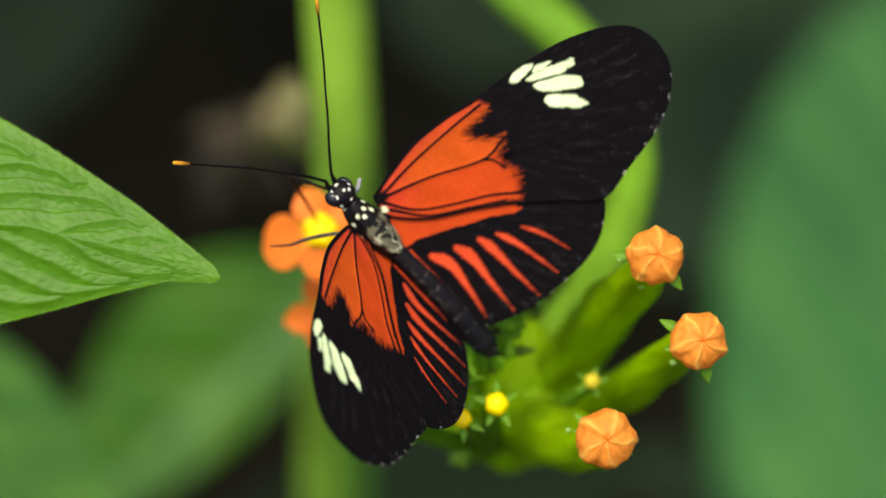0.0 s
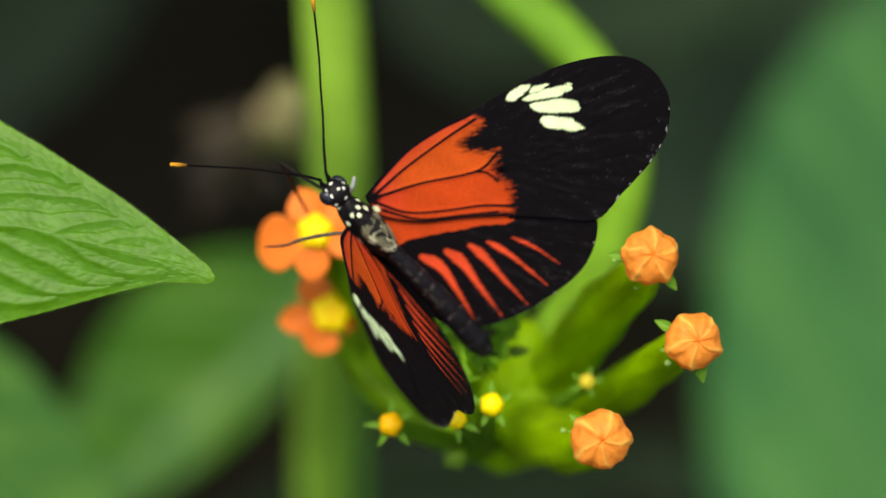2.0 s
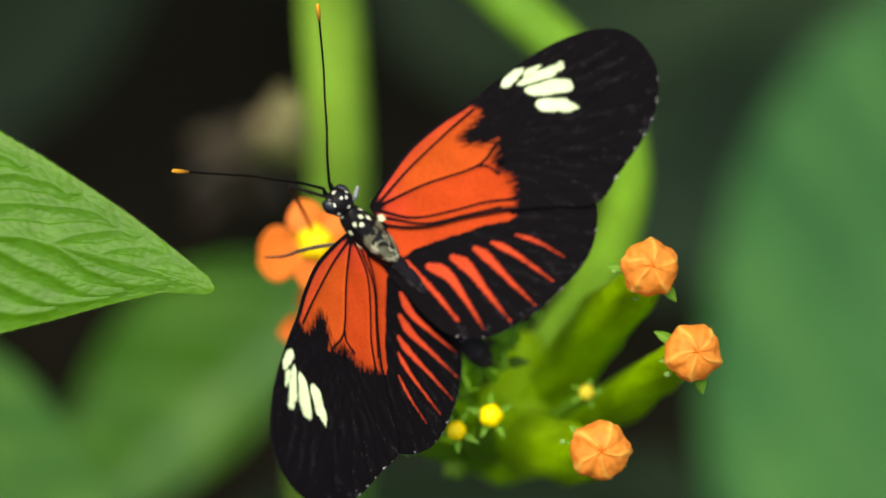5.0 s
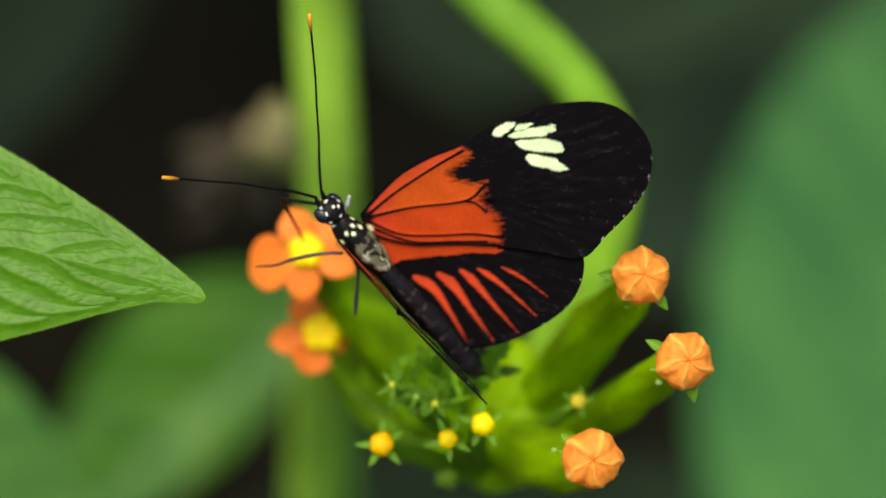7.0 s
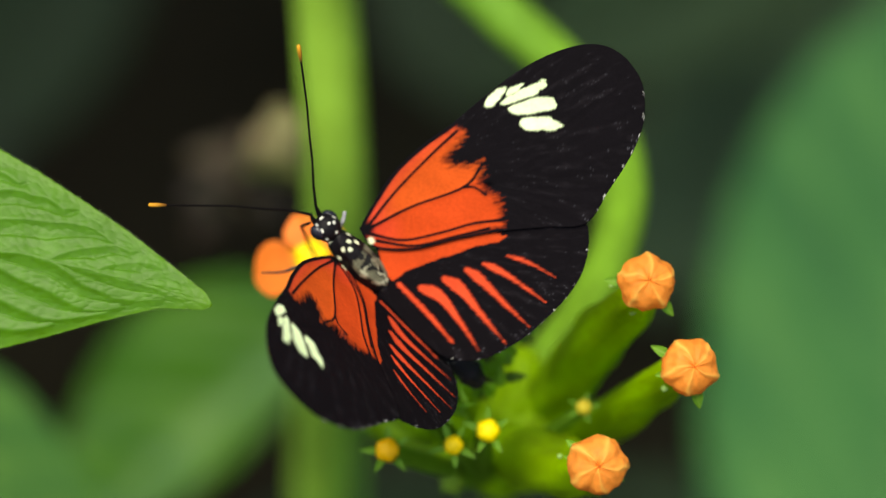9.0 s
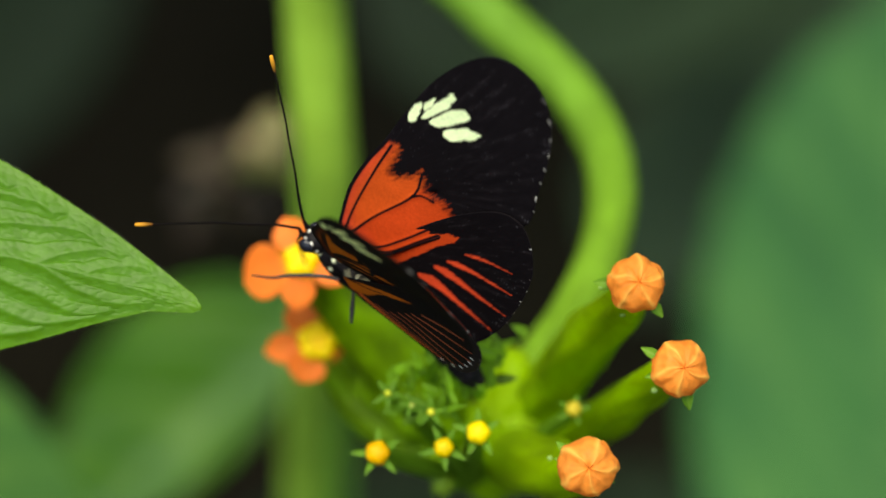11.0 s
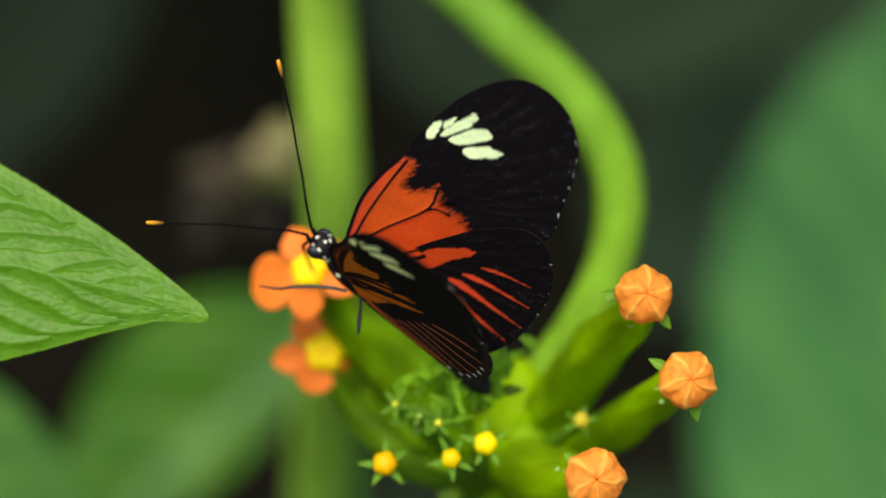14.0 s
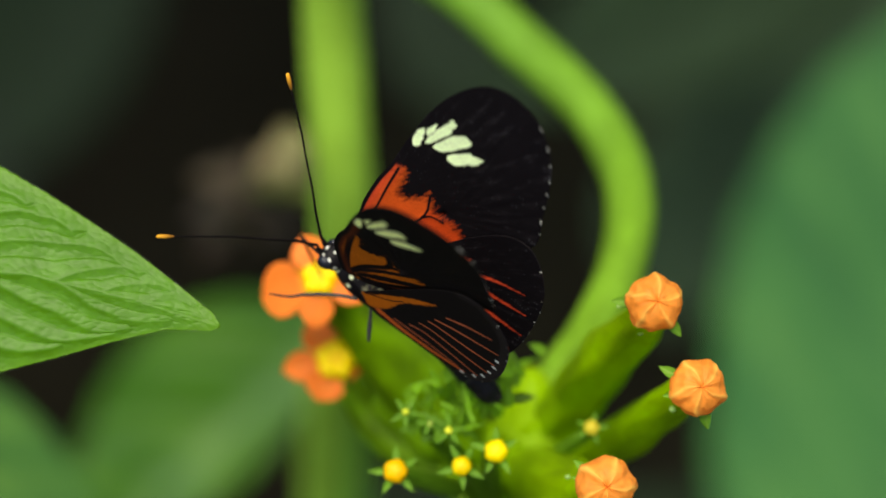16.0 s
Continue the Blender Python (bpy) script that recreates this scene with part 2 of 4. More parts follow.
BROAD = (0.05, 0.5, 0.8, 0.95, 1.0, 1.0, 0.97, 0.9, 0.75, 0.5, 0.04)
OVAL = (0.05, 0.42, 0.72, 0.9, 1.0, 0.98, 0.88, 0.7, 0.45, 0.2, 0.02)
big = [
    leafy_plant("large plain green leaf on a stalk, out of focus", [
        blade(deep(49.64, -50.94, -420), deep(53.72, 32.18, -380), (-0.2, 0.1, 0.95), [42 * w for w in BROAD], (0.050, 0.175, 0.050), (0.10, 0.26, 0.075), ribs=10, relief=0.5, fold=0.06, seed=2, sag=0.02, cloud=0.42)]),
    leafy_plant("broad green leaf with a pale midrib, low behind the flowers", [
        blade(deep(-9.03, -1.97, -235), deep(-43.80, -33.14, -320), (0.1, 0.25, 0.95), [8.5 * w for w in OVAL], (0.066, 0.19, 0.020), (0.19, 0.36, 0.13), ribs=6, relief=0.3, seed=4, fold=0.02, cloud=0.25, midrib=0.022, lower=[23 * w for w in OVAL], foot=deep(-13, -30, -260))]),
    leafy_plant("mid-green leaf low at the edge of the bed", [
        blade(deep(-67.01, -4.53, -170), deep(-30.31, -36.56, -200), (0.1, 0.3, 0.9), [12 * w for w in OVAL], (0.066, 0.185, 0.036), (0.16, 0.33, 0.06), ribs=9, relief=0.3, seed=5, cloud=0.5)]),
]

# ---- added shrub: its unseen crown shades the soil behind, its leaves hang into view ----
def shading_shrub():
    ob = thing("shade_shrub", pose(0.1, 1.25, 0), "dark green shrub, its unseen crown added to shade the soil", "shrub")
    here = Matrix.Identity(4)
    rng = random.Random(5)
    for k in range(5):
        a = 1.256 * k + 0.3
        foot = Vector((100 + 60 * math.cos(a), 1250 + 60 * math.sin(a), -10))
        part("stem", tube([foot, foot + Vector((120 * math.cos(a), 120 * math.sin(a) - 40, 500)), foot + Vector((420 * math.cos(a), 380 * math.sin(a) - 120, 1150))], [16, 12, 6], 24, 10, (0.06, 0.045, 0.03), None, 0.15, k), ob, "", here)
    # The crown stands out of view, added to block light from the soil.
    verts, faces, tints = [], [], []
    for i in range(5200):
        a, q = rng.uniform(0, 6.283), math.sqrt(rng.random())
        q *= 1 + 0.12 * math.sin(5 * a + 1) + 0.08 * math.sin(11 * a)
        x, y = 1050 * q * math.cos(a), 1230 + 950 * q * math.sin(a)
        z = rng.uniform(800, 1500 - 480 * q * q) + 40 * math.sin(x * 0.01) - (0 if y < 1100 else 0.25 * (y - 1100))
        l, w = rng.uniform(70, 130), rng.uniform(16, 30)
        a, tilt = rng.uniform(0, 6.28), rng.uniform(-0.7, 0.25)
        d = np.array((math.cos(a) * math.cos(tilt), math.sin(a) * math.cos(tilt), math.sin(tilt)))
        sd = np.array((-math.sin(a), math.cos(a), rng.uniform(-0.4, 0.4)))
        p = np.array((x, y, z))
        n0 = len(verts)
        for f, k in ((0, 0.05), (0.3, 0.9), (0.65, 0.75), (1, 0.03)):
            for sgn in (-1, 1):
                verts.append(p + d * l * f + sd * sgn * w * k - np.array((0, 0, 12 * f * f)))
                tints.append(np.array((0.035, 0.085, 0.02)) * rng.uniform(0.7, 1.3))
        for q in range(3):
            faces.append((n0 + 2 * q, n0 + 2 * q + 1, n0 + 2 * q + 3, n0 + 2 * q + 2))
    crown = part("shade_foliage", mesh_of("shade_foliage", verts, faces, np.array(tints), LEAF), ob, "", here)
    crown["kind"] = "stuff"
    # Leaves behind: their shade is put into the tint, scaled per leaf by green.
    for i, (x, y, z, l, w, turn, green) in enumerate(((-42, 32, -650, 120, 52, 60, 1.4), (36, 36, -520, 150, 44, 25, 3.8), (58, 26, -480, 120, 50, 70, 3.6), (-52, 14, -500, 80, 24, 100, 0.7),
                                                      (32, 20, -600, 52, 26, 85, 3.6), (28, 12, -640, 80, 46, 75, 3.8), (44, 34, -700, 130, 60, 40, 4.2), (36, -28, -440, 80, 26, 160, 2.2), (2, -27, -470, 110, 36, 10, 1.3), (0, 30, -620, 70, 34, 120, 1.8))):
        c = deep(x, y, z)
        a = radians(turn)
        d = Vector((math.cos(a), math.sin(a), 0.15)) * l * 0.5
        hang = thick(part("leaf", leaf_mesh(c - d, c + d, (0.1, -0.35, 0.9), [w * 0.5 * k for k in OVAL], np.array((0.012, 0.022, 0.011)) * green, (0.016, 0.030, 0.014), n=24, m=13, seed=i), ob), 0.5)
        part("twig", tube([c + d * 0.98 * (1 if y > 0 else -1), c + d * (1.6 if y > 0 else -1.6) + Vector((0, 10 if y > 0 else -10, -60)), c + Vector((d.x, 150 if y > 0 else -150, -330))], [1.0, 1.6, 3], 14, 8, (0.05, 0.05, 0.03)), ob)


shading_shrub()


# ---- the flowering plant ----
plant = thing("flowering_plant", Matrix.Translation(VIEW @ (soil_below(deep(-12.8, -27, -215)) * 0.001)), "green-stemmed plant with orange flowers and tight buds", "plant")
low = deep(-12.8, -27, -215)
# Low end tinted dark: the shade below the flower head is in the colour.
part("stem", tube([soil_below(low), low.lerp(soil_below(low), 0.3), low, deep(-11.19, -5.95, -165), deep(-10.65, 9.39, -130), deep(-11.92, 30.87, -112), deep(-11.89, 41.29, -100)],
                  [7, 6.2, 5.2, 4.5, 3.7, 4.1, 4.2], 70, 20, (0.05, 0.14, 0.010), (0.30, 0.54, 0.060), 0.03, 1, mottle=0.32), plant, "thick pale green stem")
part("flower_stalk", tube([deep(-11.28, 40.07, -100), deep(-4.5, 37.5, -96), deep(2.5, 33.0, -92), deep(8.8, 27.2, -88), deep(15.2, 21.3, -82), deep(19.2, 15.3, -76), deep(20.5, 9.28, -68),
                           deep(19.5, 3.15, -60), deep(16.73, -3.10, -54), deep(13.22, -8.48, -48), deep(10.75, -13.69, -45), deep(8.71, -18.28, -44)],
                          [3.2, 3.4, 3.4, 3.35, 3.25, 3.15, 3.1, 3.0, 2.9, 2.9, 3.2, 3.3], 80, 20, (0.105, 0.25, 0.028), (0.17, 0.34, 0.02), 0.05, 2, mottle=0.25), plant, "arched pale green flower stalk")


def sepal(foot, tip, width, normal=(0, 0, 1), colour=(0.12, 0.28, 0.018)):
    f, t = Vector(foot), Vector(tip)
    return leaf_mesh(f, t, normal, [width * k for k in (0.7, 1, 0.85, 0.5, 0.05)], colour, (0.18, 0.34, 0.04), n=10, m=7, ribs=2, relief=0.02, fold=0.35, sag=0.15)


def bud_cap(centre, normal, r, turn):
    """A closed flower bud: five petals folded over one another like a pinwheel, with yellow seams."""
    verts, tints = [], []
    n, m = 26, 80
    ax = facing(normal)
    o, y = np.array((0.94, 0.315, 0.045)), np.array((0.98, 0.56, 0.11))
    for i in range(n):
        u = (math.pi * 0.78) * i / (n - 1)
        for j in range(m):
            a = 2 * math.pi * j / m
            ph = 5 * (a + turn + 0.16 * noise.noise(Vector((2.2 * math.cos(a), 2.2 * math.sin(a), u * 1.5 + 7 * turn))) + 0.35 * (1 - math.sin(u)) * (u < math.pi / 2)) / (2 * math.pi) % 1.0
            seam = math.exp(-((ph - 0.5) / 0.085) ** 2)
            crease = math.exp(-(min(ph, 1 - ph) / 0.2) ** 2)
            k = 1 + 0.06 * seam - 0.05 * crease + 0.035 * noise.noise(Vector((7 * math.cos(a), 7 * math.sin(a), u * 6 + turn))) + 0.06 * noise.noise(Vector((2.5 * math.cos(a), 2.5 * math.sin(a), u * 2.5 + turn))) + 0.03 * math.cos(8 * a + 3 * turn) * math.sin(u)
            p = np.array((math.sin(u) * math.cos(a) * k, math.sin(u) * math.sin(a) * k, (math.cos(u) * 0.74 - (0.10 if u < 0.2 else 0) * (1 - u / 0.2)) * k)) * r
            verts.append(ax @ p + np.array(centre))
            f = 0.85 * seam * (0.25 + 0.75 * math.sin(u))
            tints.append((o * (1 - f) + y * f) * (1 - 0.12 * crease) * (1 + 0.14 * noise.noise(Vector((5 * math.cos(a) * u, 5 * math.sin(a) * u, turn)))))
    return mesh_of("cap", verts, sheet_faces(n, m, wrap=True), np.array(tints), PETAL)


def closed_bud(cap, normal, r, tube_points, tube_radii, turn, sepals):
    ax = facing(normal)
    bud = part("flower_tube", tube(tube_points, tube_radii, 26, 20, (0.26, 0.46, 0.004), (0.28, 0.50, 0.008), 0.42, turn, mottle=0.55), plant, "swollen lime green flower tube")
    part("bud_cap", bud_cap(cap, normal, r, turn), bud, "tight orange bud with yellow seams")
    for a, l in sepals:
        dirn = ax @ np.array((math.cos(radians(a)), math.sin(radians(a)), -0.35))
        f = np.array(cap) + dirn * r * 0.82
        part("sepal", sepal(f, f + dirn * l, l * 0.3, ax[:, 2]), bud)


closed_bud(deep(23.06, -0.79, 3), (0.12, 0.10, 1), 3.1, [deep(22.57, -1.77, 1), deep(21.21, -3.73, -9), deep(18.07, -6.48, -20), deep(14.56, -11.07, -32), deep(10.24, -17.06, -42)], [1.8, 2.7, 3.2, 3.3, 2.9], 0.3, ((175, 2.0), (-48, 2.2), (70, 0.8)))
closed_bud(deep(27.75, -9.94, 3), (0.18, 0.02, 1), 3.1, [deep(27.14, -10.25, 1), deep(25.11, -11.59, -9), deep(22.22, -13.55, -20), deep(18.22, -16.17, -32), deep(11.46, -19.21, -42)], [2.0, 2.4, 2.5, 2.6, 2.9], 1.0, ((150, 2.0), (-72, 2.3), (-165, 1.2)))
closed_bud(deep(17.66, -20.65, 3), (0.05, 0.0, 1), 3.25, [deep(17.41, -20.89, 1), deep(15.75, -21.07, -10), deep(12.99, -20.75, -21), deep(10.23, -19.82, -33), deep(8.09, -18.28, -42)], [2.4, 3.4, 3.6, 3.4, 2.9], 1.9, ((140, 1.6), (165, 1.0), (-30, 0.9)))


for x, y, z, q in ((21.52, -3.97, -1.5, 0.55), (24.98, -12.33, -1.0, 0.5), (19.19, -1.14, -2, 0.35), (13.61, -19.65, -3, 0.4)):
    part("gland", blob(deep(x, y, z), np.eye(3), (q * 0.8, q * 0.7, q * 0.5), (0.26, 0.43, 0.12), 8, 12, STALK), plant, "pale green nectar gland")


def petal(root, tip, normal, w, cup, colour):
    """A rounded, slightly cupped petal."""
    return leaf_petal(root, tip, normal, [w * k for k in (0.25, 0.55, 0.85, 1.0, 1.0, 0.88, 0.62, 0.12)], cup, colour)


def leaf_petal(root, tip, normal, width, cup, colour):
    root, tip = np.array(root, float), np.array(tip, float)
    along = tip - root
    size = np.linalg.norm(along)
    along /= size
    nrm = np.array(normal, float)
    nrm -= along * nrm.dot(along)
    nrm /= np.linalg.norm(nrm)
    side = np.cross(nrm, along)
    n, m = 18, 13
    verts, tints = [], []
    c = np.array(colour)
    for i in range(n):
        s = i / (n - 1)
        hw = np.interp(s, np.linspace(0, 1, len(width)), width)
        for j in range(m):
            w = 2 * j / (m - 1) - 1
            h = cup * (w * w * hw * 0.5 - size * 0.25 * (s - 0.3) ** 2 * 2) + 0.1 * noise.noise(Vector((s * 4, w * 2, size)))
            verts.append(root + along * (s * size + 0.25 * hw * (1 - w * w) * (s > 0.9)) + side * (w * hw) + nrm * h)
            tints.append(c * (0.92 + 0.12 * s) if s > 0.18 else c * (1, 1.6, 1))
    return mesh_of("petal", verts, sheet_faces(n, m), np.array(tints), PETAL)


def open_flower(centre, normal, petals, eye_r, tube_points, tube_radii, label):
    """An open flower: rounded petals round a raised ring of yellow lobes, on a swollen green tube."""
    ax = facing(normal)
    c = np.array(centre)
    stalk = part("flower_tube", tube(tube_points, tube_radii, 26, 20, (0.125, 0.25, 0.003), (0.12, 0.25, 0.003), 0.22, 5.0, mottle=0.75), plant, label)
    for i, (a, l, w, rise) in enumerate(petals):
        d = ax @ np.array((math.cos(radians(a)), math.sin(radians(a)), rise))
        thick(part("petal", petal(c + d * eye_r * 0.5, c + d * l, ax[:, 2], w, 0.5, FLOWER), stalk), 0.25)
    part("throat", blob(c + ax[:, 2] * 0.2, ax, (eye_r * 0.95, eye_r * 0.95, eye_r * 0.6), (0.98, 0.60, 0.005), 10, 16, YOLK), stalk, "deep yellow throat")
    for i in range(5):
        a = 2 * math.pi * (i + 0.2) / 5
        p = c + ax @ np.array((math.cos(a) * eye_r * 0.52, math.sin(a) * eye_r * 0.52, eye_r * 0.32))
        part("corona_lobe", blob(p, ax, (eye_r * 0.5, eye_r * 0.5, eye_r * 0.42), GOLD, 9, 12, YOLK), stalk)


open_flower(deep(-13.2, 1.9, -25), (-0.2, 0.15, 1), ((115, 5.4, 2.1, 0.05), (48, 4.6, 1.9, -0.1), (-21, 5.9, 1.8, 0.0), (-97, 5.6, 2.1, -0.1), (193, 8.2, 3.2, -0.4)), 2.1,
            [deep(-12.64, 1.54, -27), deep(-10.56, -1.04, -32), deep(-6.59, -5.04, -36), deep(-1.70, -10.89, -40), deep(4.11, -17.66, -42)], [1.7, 2.9, 4.2, 4.2, 2.8], "swollen green tube of an open orange flower")
open_flower(deep(-11.6, -6.9, -36), (0.12, 0.08, 1), ((122, 5.5, 2.1, -0.1), (190, 6.2, 1.8, -0.25), (246, 5.1, 2.4, -0.1), (-20, 3.3, 1.7, -0.3), (55, 3.2, 1.4, -0.6)), 2.45,
            [deep(-11.19, -6.87, -47), deep(-9.98, -9.63, -48), deep(-6.92, -13.94, -48), deep(-1.42, -18.25, -46), deep(4.71, -20.73, -43)], [1.6, 2.3, 2.6, 2.6, 2.4], "yellow-green tube of an open orange flower")


def star_bud(centre, r, colour, reach, turn, tilt, foot, count=5):
    """A young bud in a green star of narrow sepals, on a thin stalk."""
    c = np.array(centre)
    ax = facing(tilt)
    stalk = part("bud_stalk", tube([c - ax[:, 2] * r * 0.6, c - ax[:, 2] * (r + 3), np.array(foot)], [0.55 * r + 0.25, 0.75 * r + 0.25, 0.6 * r + 0.3], 12, 10, (0.16, 0.33, 0.02), (0.11, 0.25, 0.01)), plant)
    part("young_bud", blob(c, ax, (r, r, r * 0.85), colour, 12, 20, YOLK, lambda u, a: 1 + 0.05 * math.cos(5 * a) * math.sin(u)), stalk)
    for i in range(count):
        a = radians(turn + 360 * i / count + 9 * math.sin(i * 2.3 + turn))
        d = ax @ np.array((math.cos(a), math.sin(a), -0.15 + 0.25 * math.sin(i * 1.7 + turn)))
        part("sepal", sepal(c + d * r * 0.7 - ax[:, 2] * r * 0.4, c + d * (r + 0.8 * reach * (0.85 + 0.3 * ((i * 7) % 5) / 5)), 0.30 + 0.10 * r, ax[:, 2]), stalk)


HEART = deep(5.32, -21.95, -42)
for (x, y, z, r, colour, reach, turn, tilt) in (
        (-5.10, -18.97, 0, 1.35, (0.95, 0.50, 0.004), 2.1, 28, (-0.1, 0.1, 1)),
        (2.08, -18.45, 1, 1.1, (0.95, 0.66, 0.006), 2.2, 52, (0, 0.0, 1)),
        (5.83, -16.86, 1, 1.32, (0.95, 0.72, 0.008), 1.9, 20, (0.1, 0.1, 1)),
        (16.20, -14.32, -8, 0.9, (0.70, 0.55, 0.04), 1.4, 75, (0.1, 0.2, 1)),
        (-3.97, -12.54, 0, 0.38, (0.72, 0.78, 0.05), 2.0, 60, (0, 0.1, 1)),
        (-1.34, -13.83, -1, 0.32, (0.55, 0.68, 0.12), 1.5, 30, (0, 0.2, 1)),
        (0.68, -14.58, 0, 0.42, (0.80, 0.80, 0.05), 2.1, 12, (0.1, 0, 1)),
        (1.94, -22.43, -22, 1.3, (0.20, 0.34, 0.02), 0.6, 0, (0, 0, 1))):
    star_bud(deep(x, y, z - 9), r, colour, reach, turn, tilt, HEART)

# bracts: narrow green leaflets that crowd the middle of the flower head
rng = random.Random(11)
for i in range(150):
    x, y = rng.uniform(-3.5, 9.2), rng.uniform(-15.5, -6.5)
    if x > 4 and y < -12.5 or x < 0.5 and y > -9 or x > 7.2 and y < -8.5:
        continue
    c = deep(x, y, rng.uniform(-20, -8))
    a, l = rng.uniform(0.2, 2.9), rng.uniform(1.3, 3.2)
    d = Vector((math.cos(a), math.sin(a), rng.uniform(0.1, 0.7)))
    g = rng.uniform(0.7, 1.5)
    part("bract", sepal(c - d * l * 0.5, c + d * l * 0.5, rng.uniform(0.3, 0.65), (rng.uniform(-0.5, 0.5), 0.2, 1), (0.13 * g, 0.29 * g, 0.012)), plant)
for x, y, l, a, g in ((10.28, -5.65, 2.0, 150, 1.0), (8.91, -11.05, 2.6, 5, 0.2), (8.13, -8.77, 2.2, 70, 1.0)):
    c = deep(x, y, -16)
    d = Vector((math.cos(radians(a)), math.sin(radians(a)), 0.2))
    part("bract", sepal(c - d * l * 0.5, c + d * l * 0.5, 0.65, (0.1, 0.2, 1), (0.15 * g, 0.32 * g, 0.015 * g)), plant)
part("flower_base", blob(deep(6.56, -18.28, -44), np.eye(3), (7.8, 6.2, 5.0), (0.21, 0.40, 0.006), 14, 24, STALK, lambda u, a: 1 + 0.12 * math.cos(5 * a + 1) * math.sin(u)), plant, "green base of the flower head")
part("flower_base", blob(deep(-1.09, -11.50, -42), np.eye(3), (6.5, 6.5, 4.5), (0.14, 0.30, 0.006), 14, 24, STALK, lambda u, a: 1 + 0.12 * math.cos(4 * a) * math.sin(u)), plant)

part("flower_base", blob(deep(9.95, -12.89, -38), np.eye(3), (3.9, 5.2, 3.6), (0.28, 0.49, 0.006), 16, 30, STALK, lambda u, a: 1 + 0.12 * math.cos(3 * a + 1) * math.sin(u)), plant, "pale lime base of the flower stalk")
part("flower_base", blob(deep(11.17, -16.76, -39), np.eye(3), (5.6, 7.0, 4.5), (0.28, 0.49, 0.010), 16, 30, STALK, lambda u, a: 1 + 0.15 * math.cos(4 * a + 2) * math.sin(u) + 0.08 * math.sin(9 * a + 3 * u)), plant, "lime green base of the flower head")

part("stem_node", blob(deep(-16.2, 15.2, -116), np.eye(3), (2.2, 4.2, 2.0), (0.18, 0.17, 0.075), 14, 20, STALK, lambda u, a: 1 + 0.1 * math.sin(3 * a + u)), plant, "pale swollen node on the stem")

# withered flower beside the stem
I3 = np.eye(3)
wither = deep(-20.64, 11.88, -210)
part("dry_calyx", blob(deep(-16.64, 14.32, -190), I3, (4.4, 5.0, 3.6), (0.19, 0.16, 0.08), 12, 18, DRY, lambda u, a: 1 + 0.2 * math.sin(4 * a + u)), plant, "tan dried seed head")
dead = part("withered_flower", blob(wither, np.eye(3), (5, 4.5, 4), (0.035, 0.026, 0.018), 12, 18, DRY, lambda u, a: 1 + 0.25 * math.sin(3 * a + 2 * u)), plant, "brown withered flower head")
for i in range(9):
    a = 0.75 * i + 0.4
    d = Vector((math.cos(a), math.sin(a) * 0.8, 0.3 * math.sin(i * 2.1)))
    root = wither + d * 3 + Vector((-1.5, -1.5, 0)) * (i % 3)
    part("dry_petal", leaf_petal(root, root + d * (6 + 2 * (i % 2)) + Vector((0, -2, 0)), (0.2, 0.3, 1), [1.4, 2.2, 2.0, 1.0, 0.1], 0.8, ((0.06, 0.046, 0.028), (0.025, 0.019, 0.014), (0.038, 0.027, 0.019))[i % 3]), dead)
part("side_stalk", tube([wither, deep(-14.81, 11.24, -150), deep(-10.53, 8.16, -131)], [1.2, 1.3, 1.6], 14, 10, (0.10, 0.12, 0.03)), plant)

# ---- leaf in the foreground ----
shrub_foot = soil_below(deep(-95, 6, 0))
shrub = thing("leafy_shrub", Matrix.Translation(VIEW @ (shrub_foot * 0.001)), "shrub twig with one pointed bright green veined leaf", "shrub")
MIDRIB = ((-51.4, 3.0), (-47.8, 2.5), (-44.7, 2.4), (-41.7, 1.6), (-38.6, 0.9), (-35.6, 0.2), (-32.5, -0.5), (-29.5, -0.9), (-26.4, -1.4), (-24.5, -2.6))
UPPER_VEINS = (((-50.2, 12.2), (-47.8, 11.6), (-46.0, 10.9), (-44.9, 10.1)), ((-51.4, 8.6), (-47.8, 9.2), (-45.0, 9.3), (-43.5, 8.8), (-41.7, 8.4), (-39.9, 7.1)),
               ((-52.0, 5.4), (-47.8, 6.0), (-44.1, 6.1), (-41.1, 5.8), (-38.0, 5.5), (-36.2, 4.8), (-34.7, 3.6)), ((-41.4, 1.7), (-39.9, 2.4), (-38.0, 2.9), (-35.6, 3.2), (-34.1, 3.2), (-32.8, 2.6)),
               ((-36.5, 0.5), (-34.7, 1.2), (-32.5, 1.4), (-30.4, 1.4), (-29.0, 0.6)), ((-31.2, -0.5), (-29.5, 0.4), (-28.0, 0.4), (-26.8, -0.5)))
LOWER_VEINS = (((-50.2, 2.6), (-47.8, 1.3), (-44.7, -0.4), (-41.7, -1.6), (-39.9, -2.6), (-38.0, -3.5), (-36.2, -3.7), (-34.1, -3.4)), ((-40.9, 1.3), (-39.2, 0.1), (-37.7, -1.0), (-35.6, -1.8), (-34.1, -2.4), (-31.9, -2.6), (-29.5, -2.3)),
               ((-50.2, -0.7), (-47.8, -2.1), (-44.7, -3.6), (-42.6, -4.4), (-40.8, -4.7), (-38.0, -4.4), (-35.6, -4.0)), ((-50.2, -4.7), (-47.8, -5.4), (-45.3, -5.8), (-42.9, -5.6), (-41.4, -5.3)),
               ((-32.2, -0.7), (-30.1, -1.2), (-28.9, -1.8), (-27.1, -2.3)))
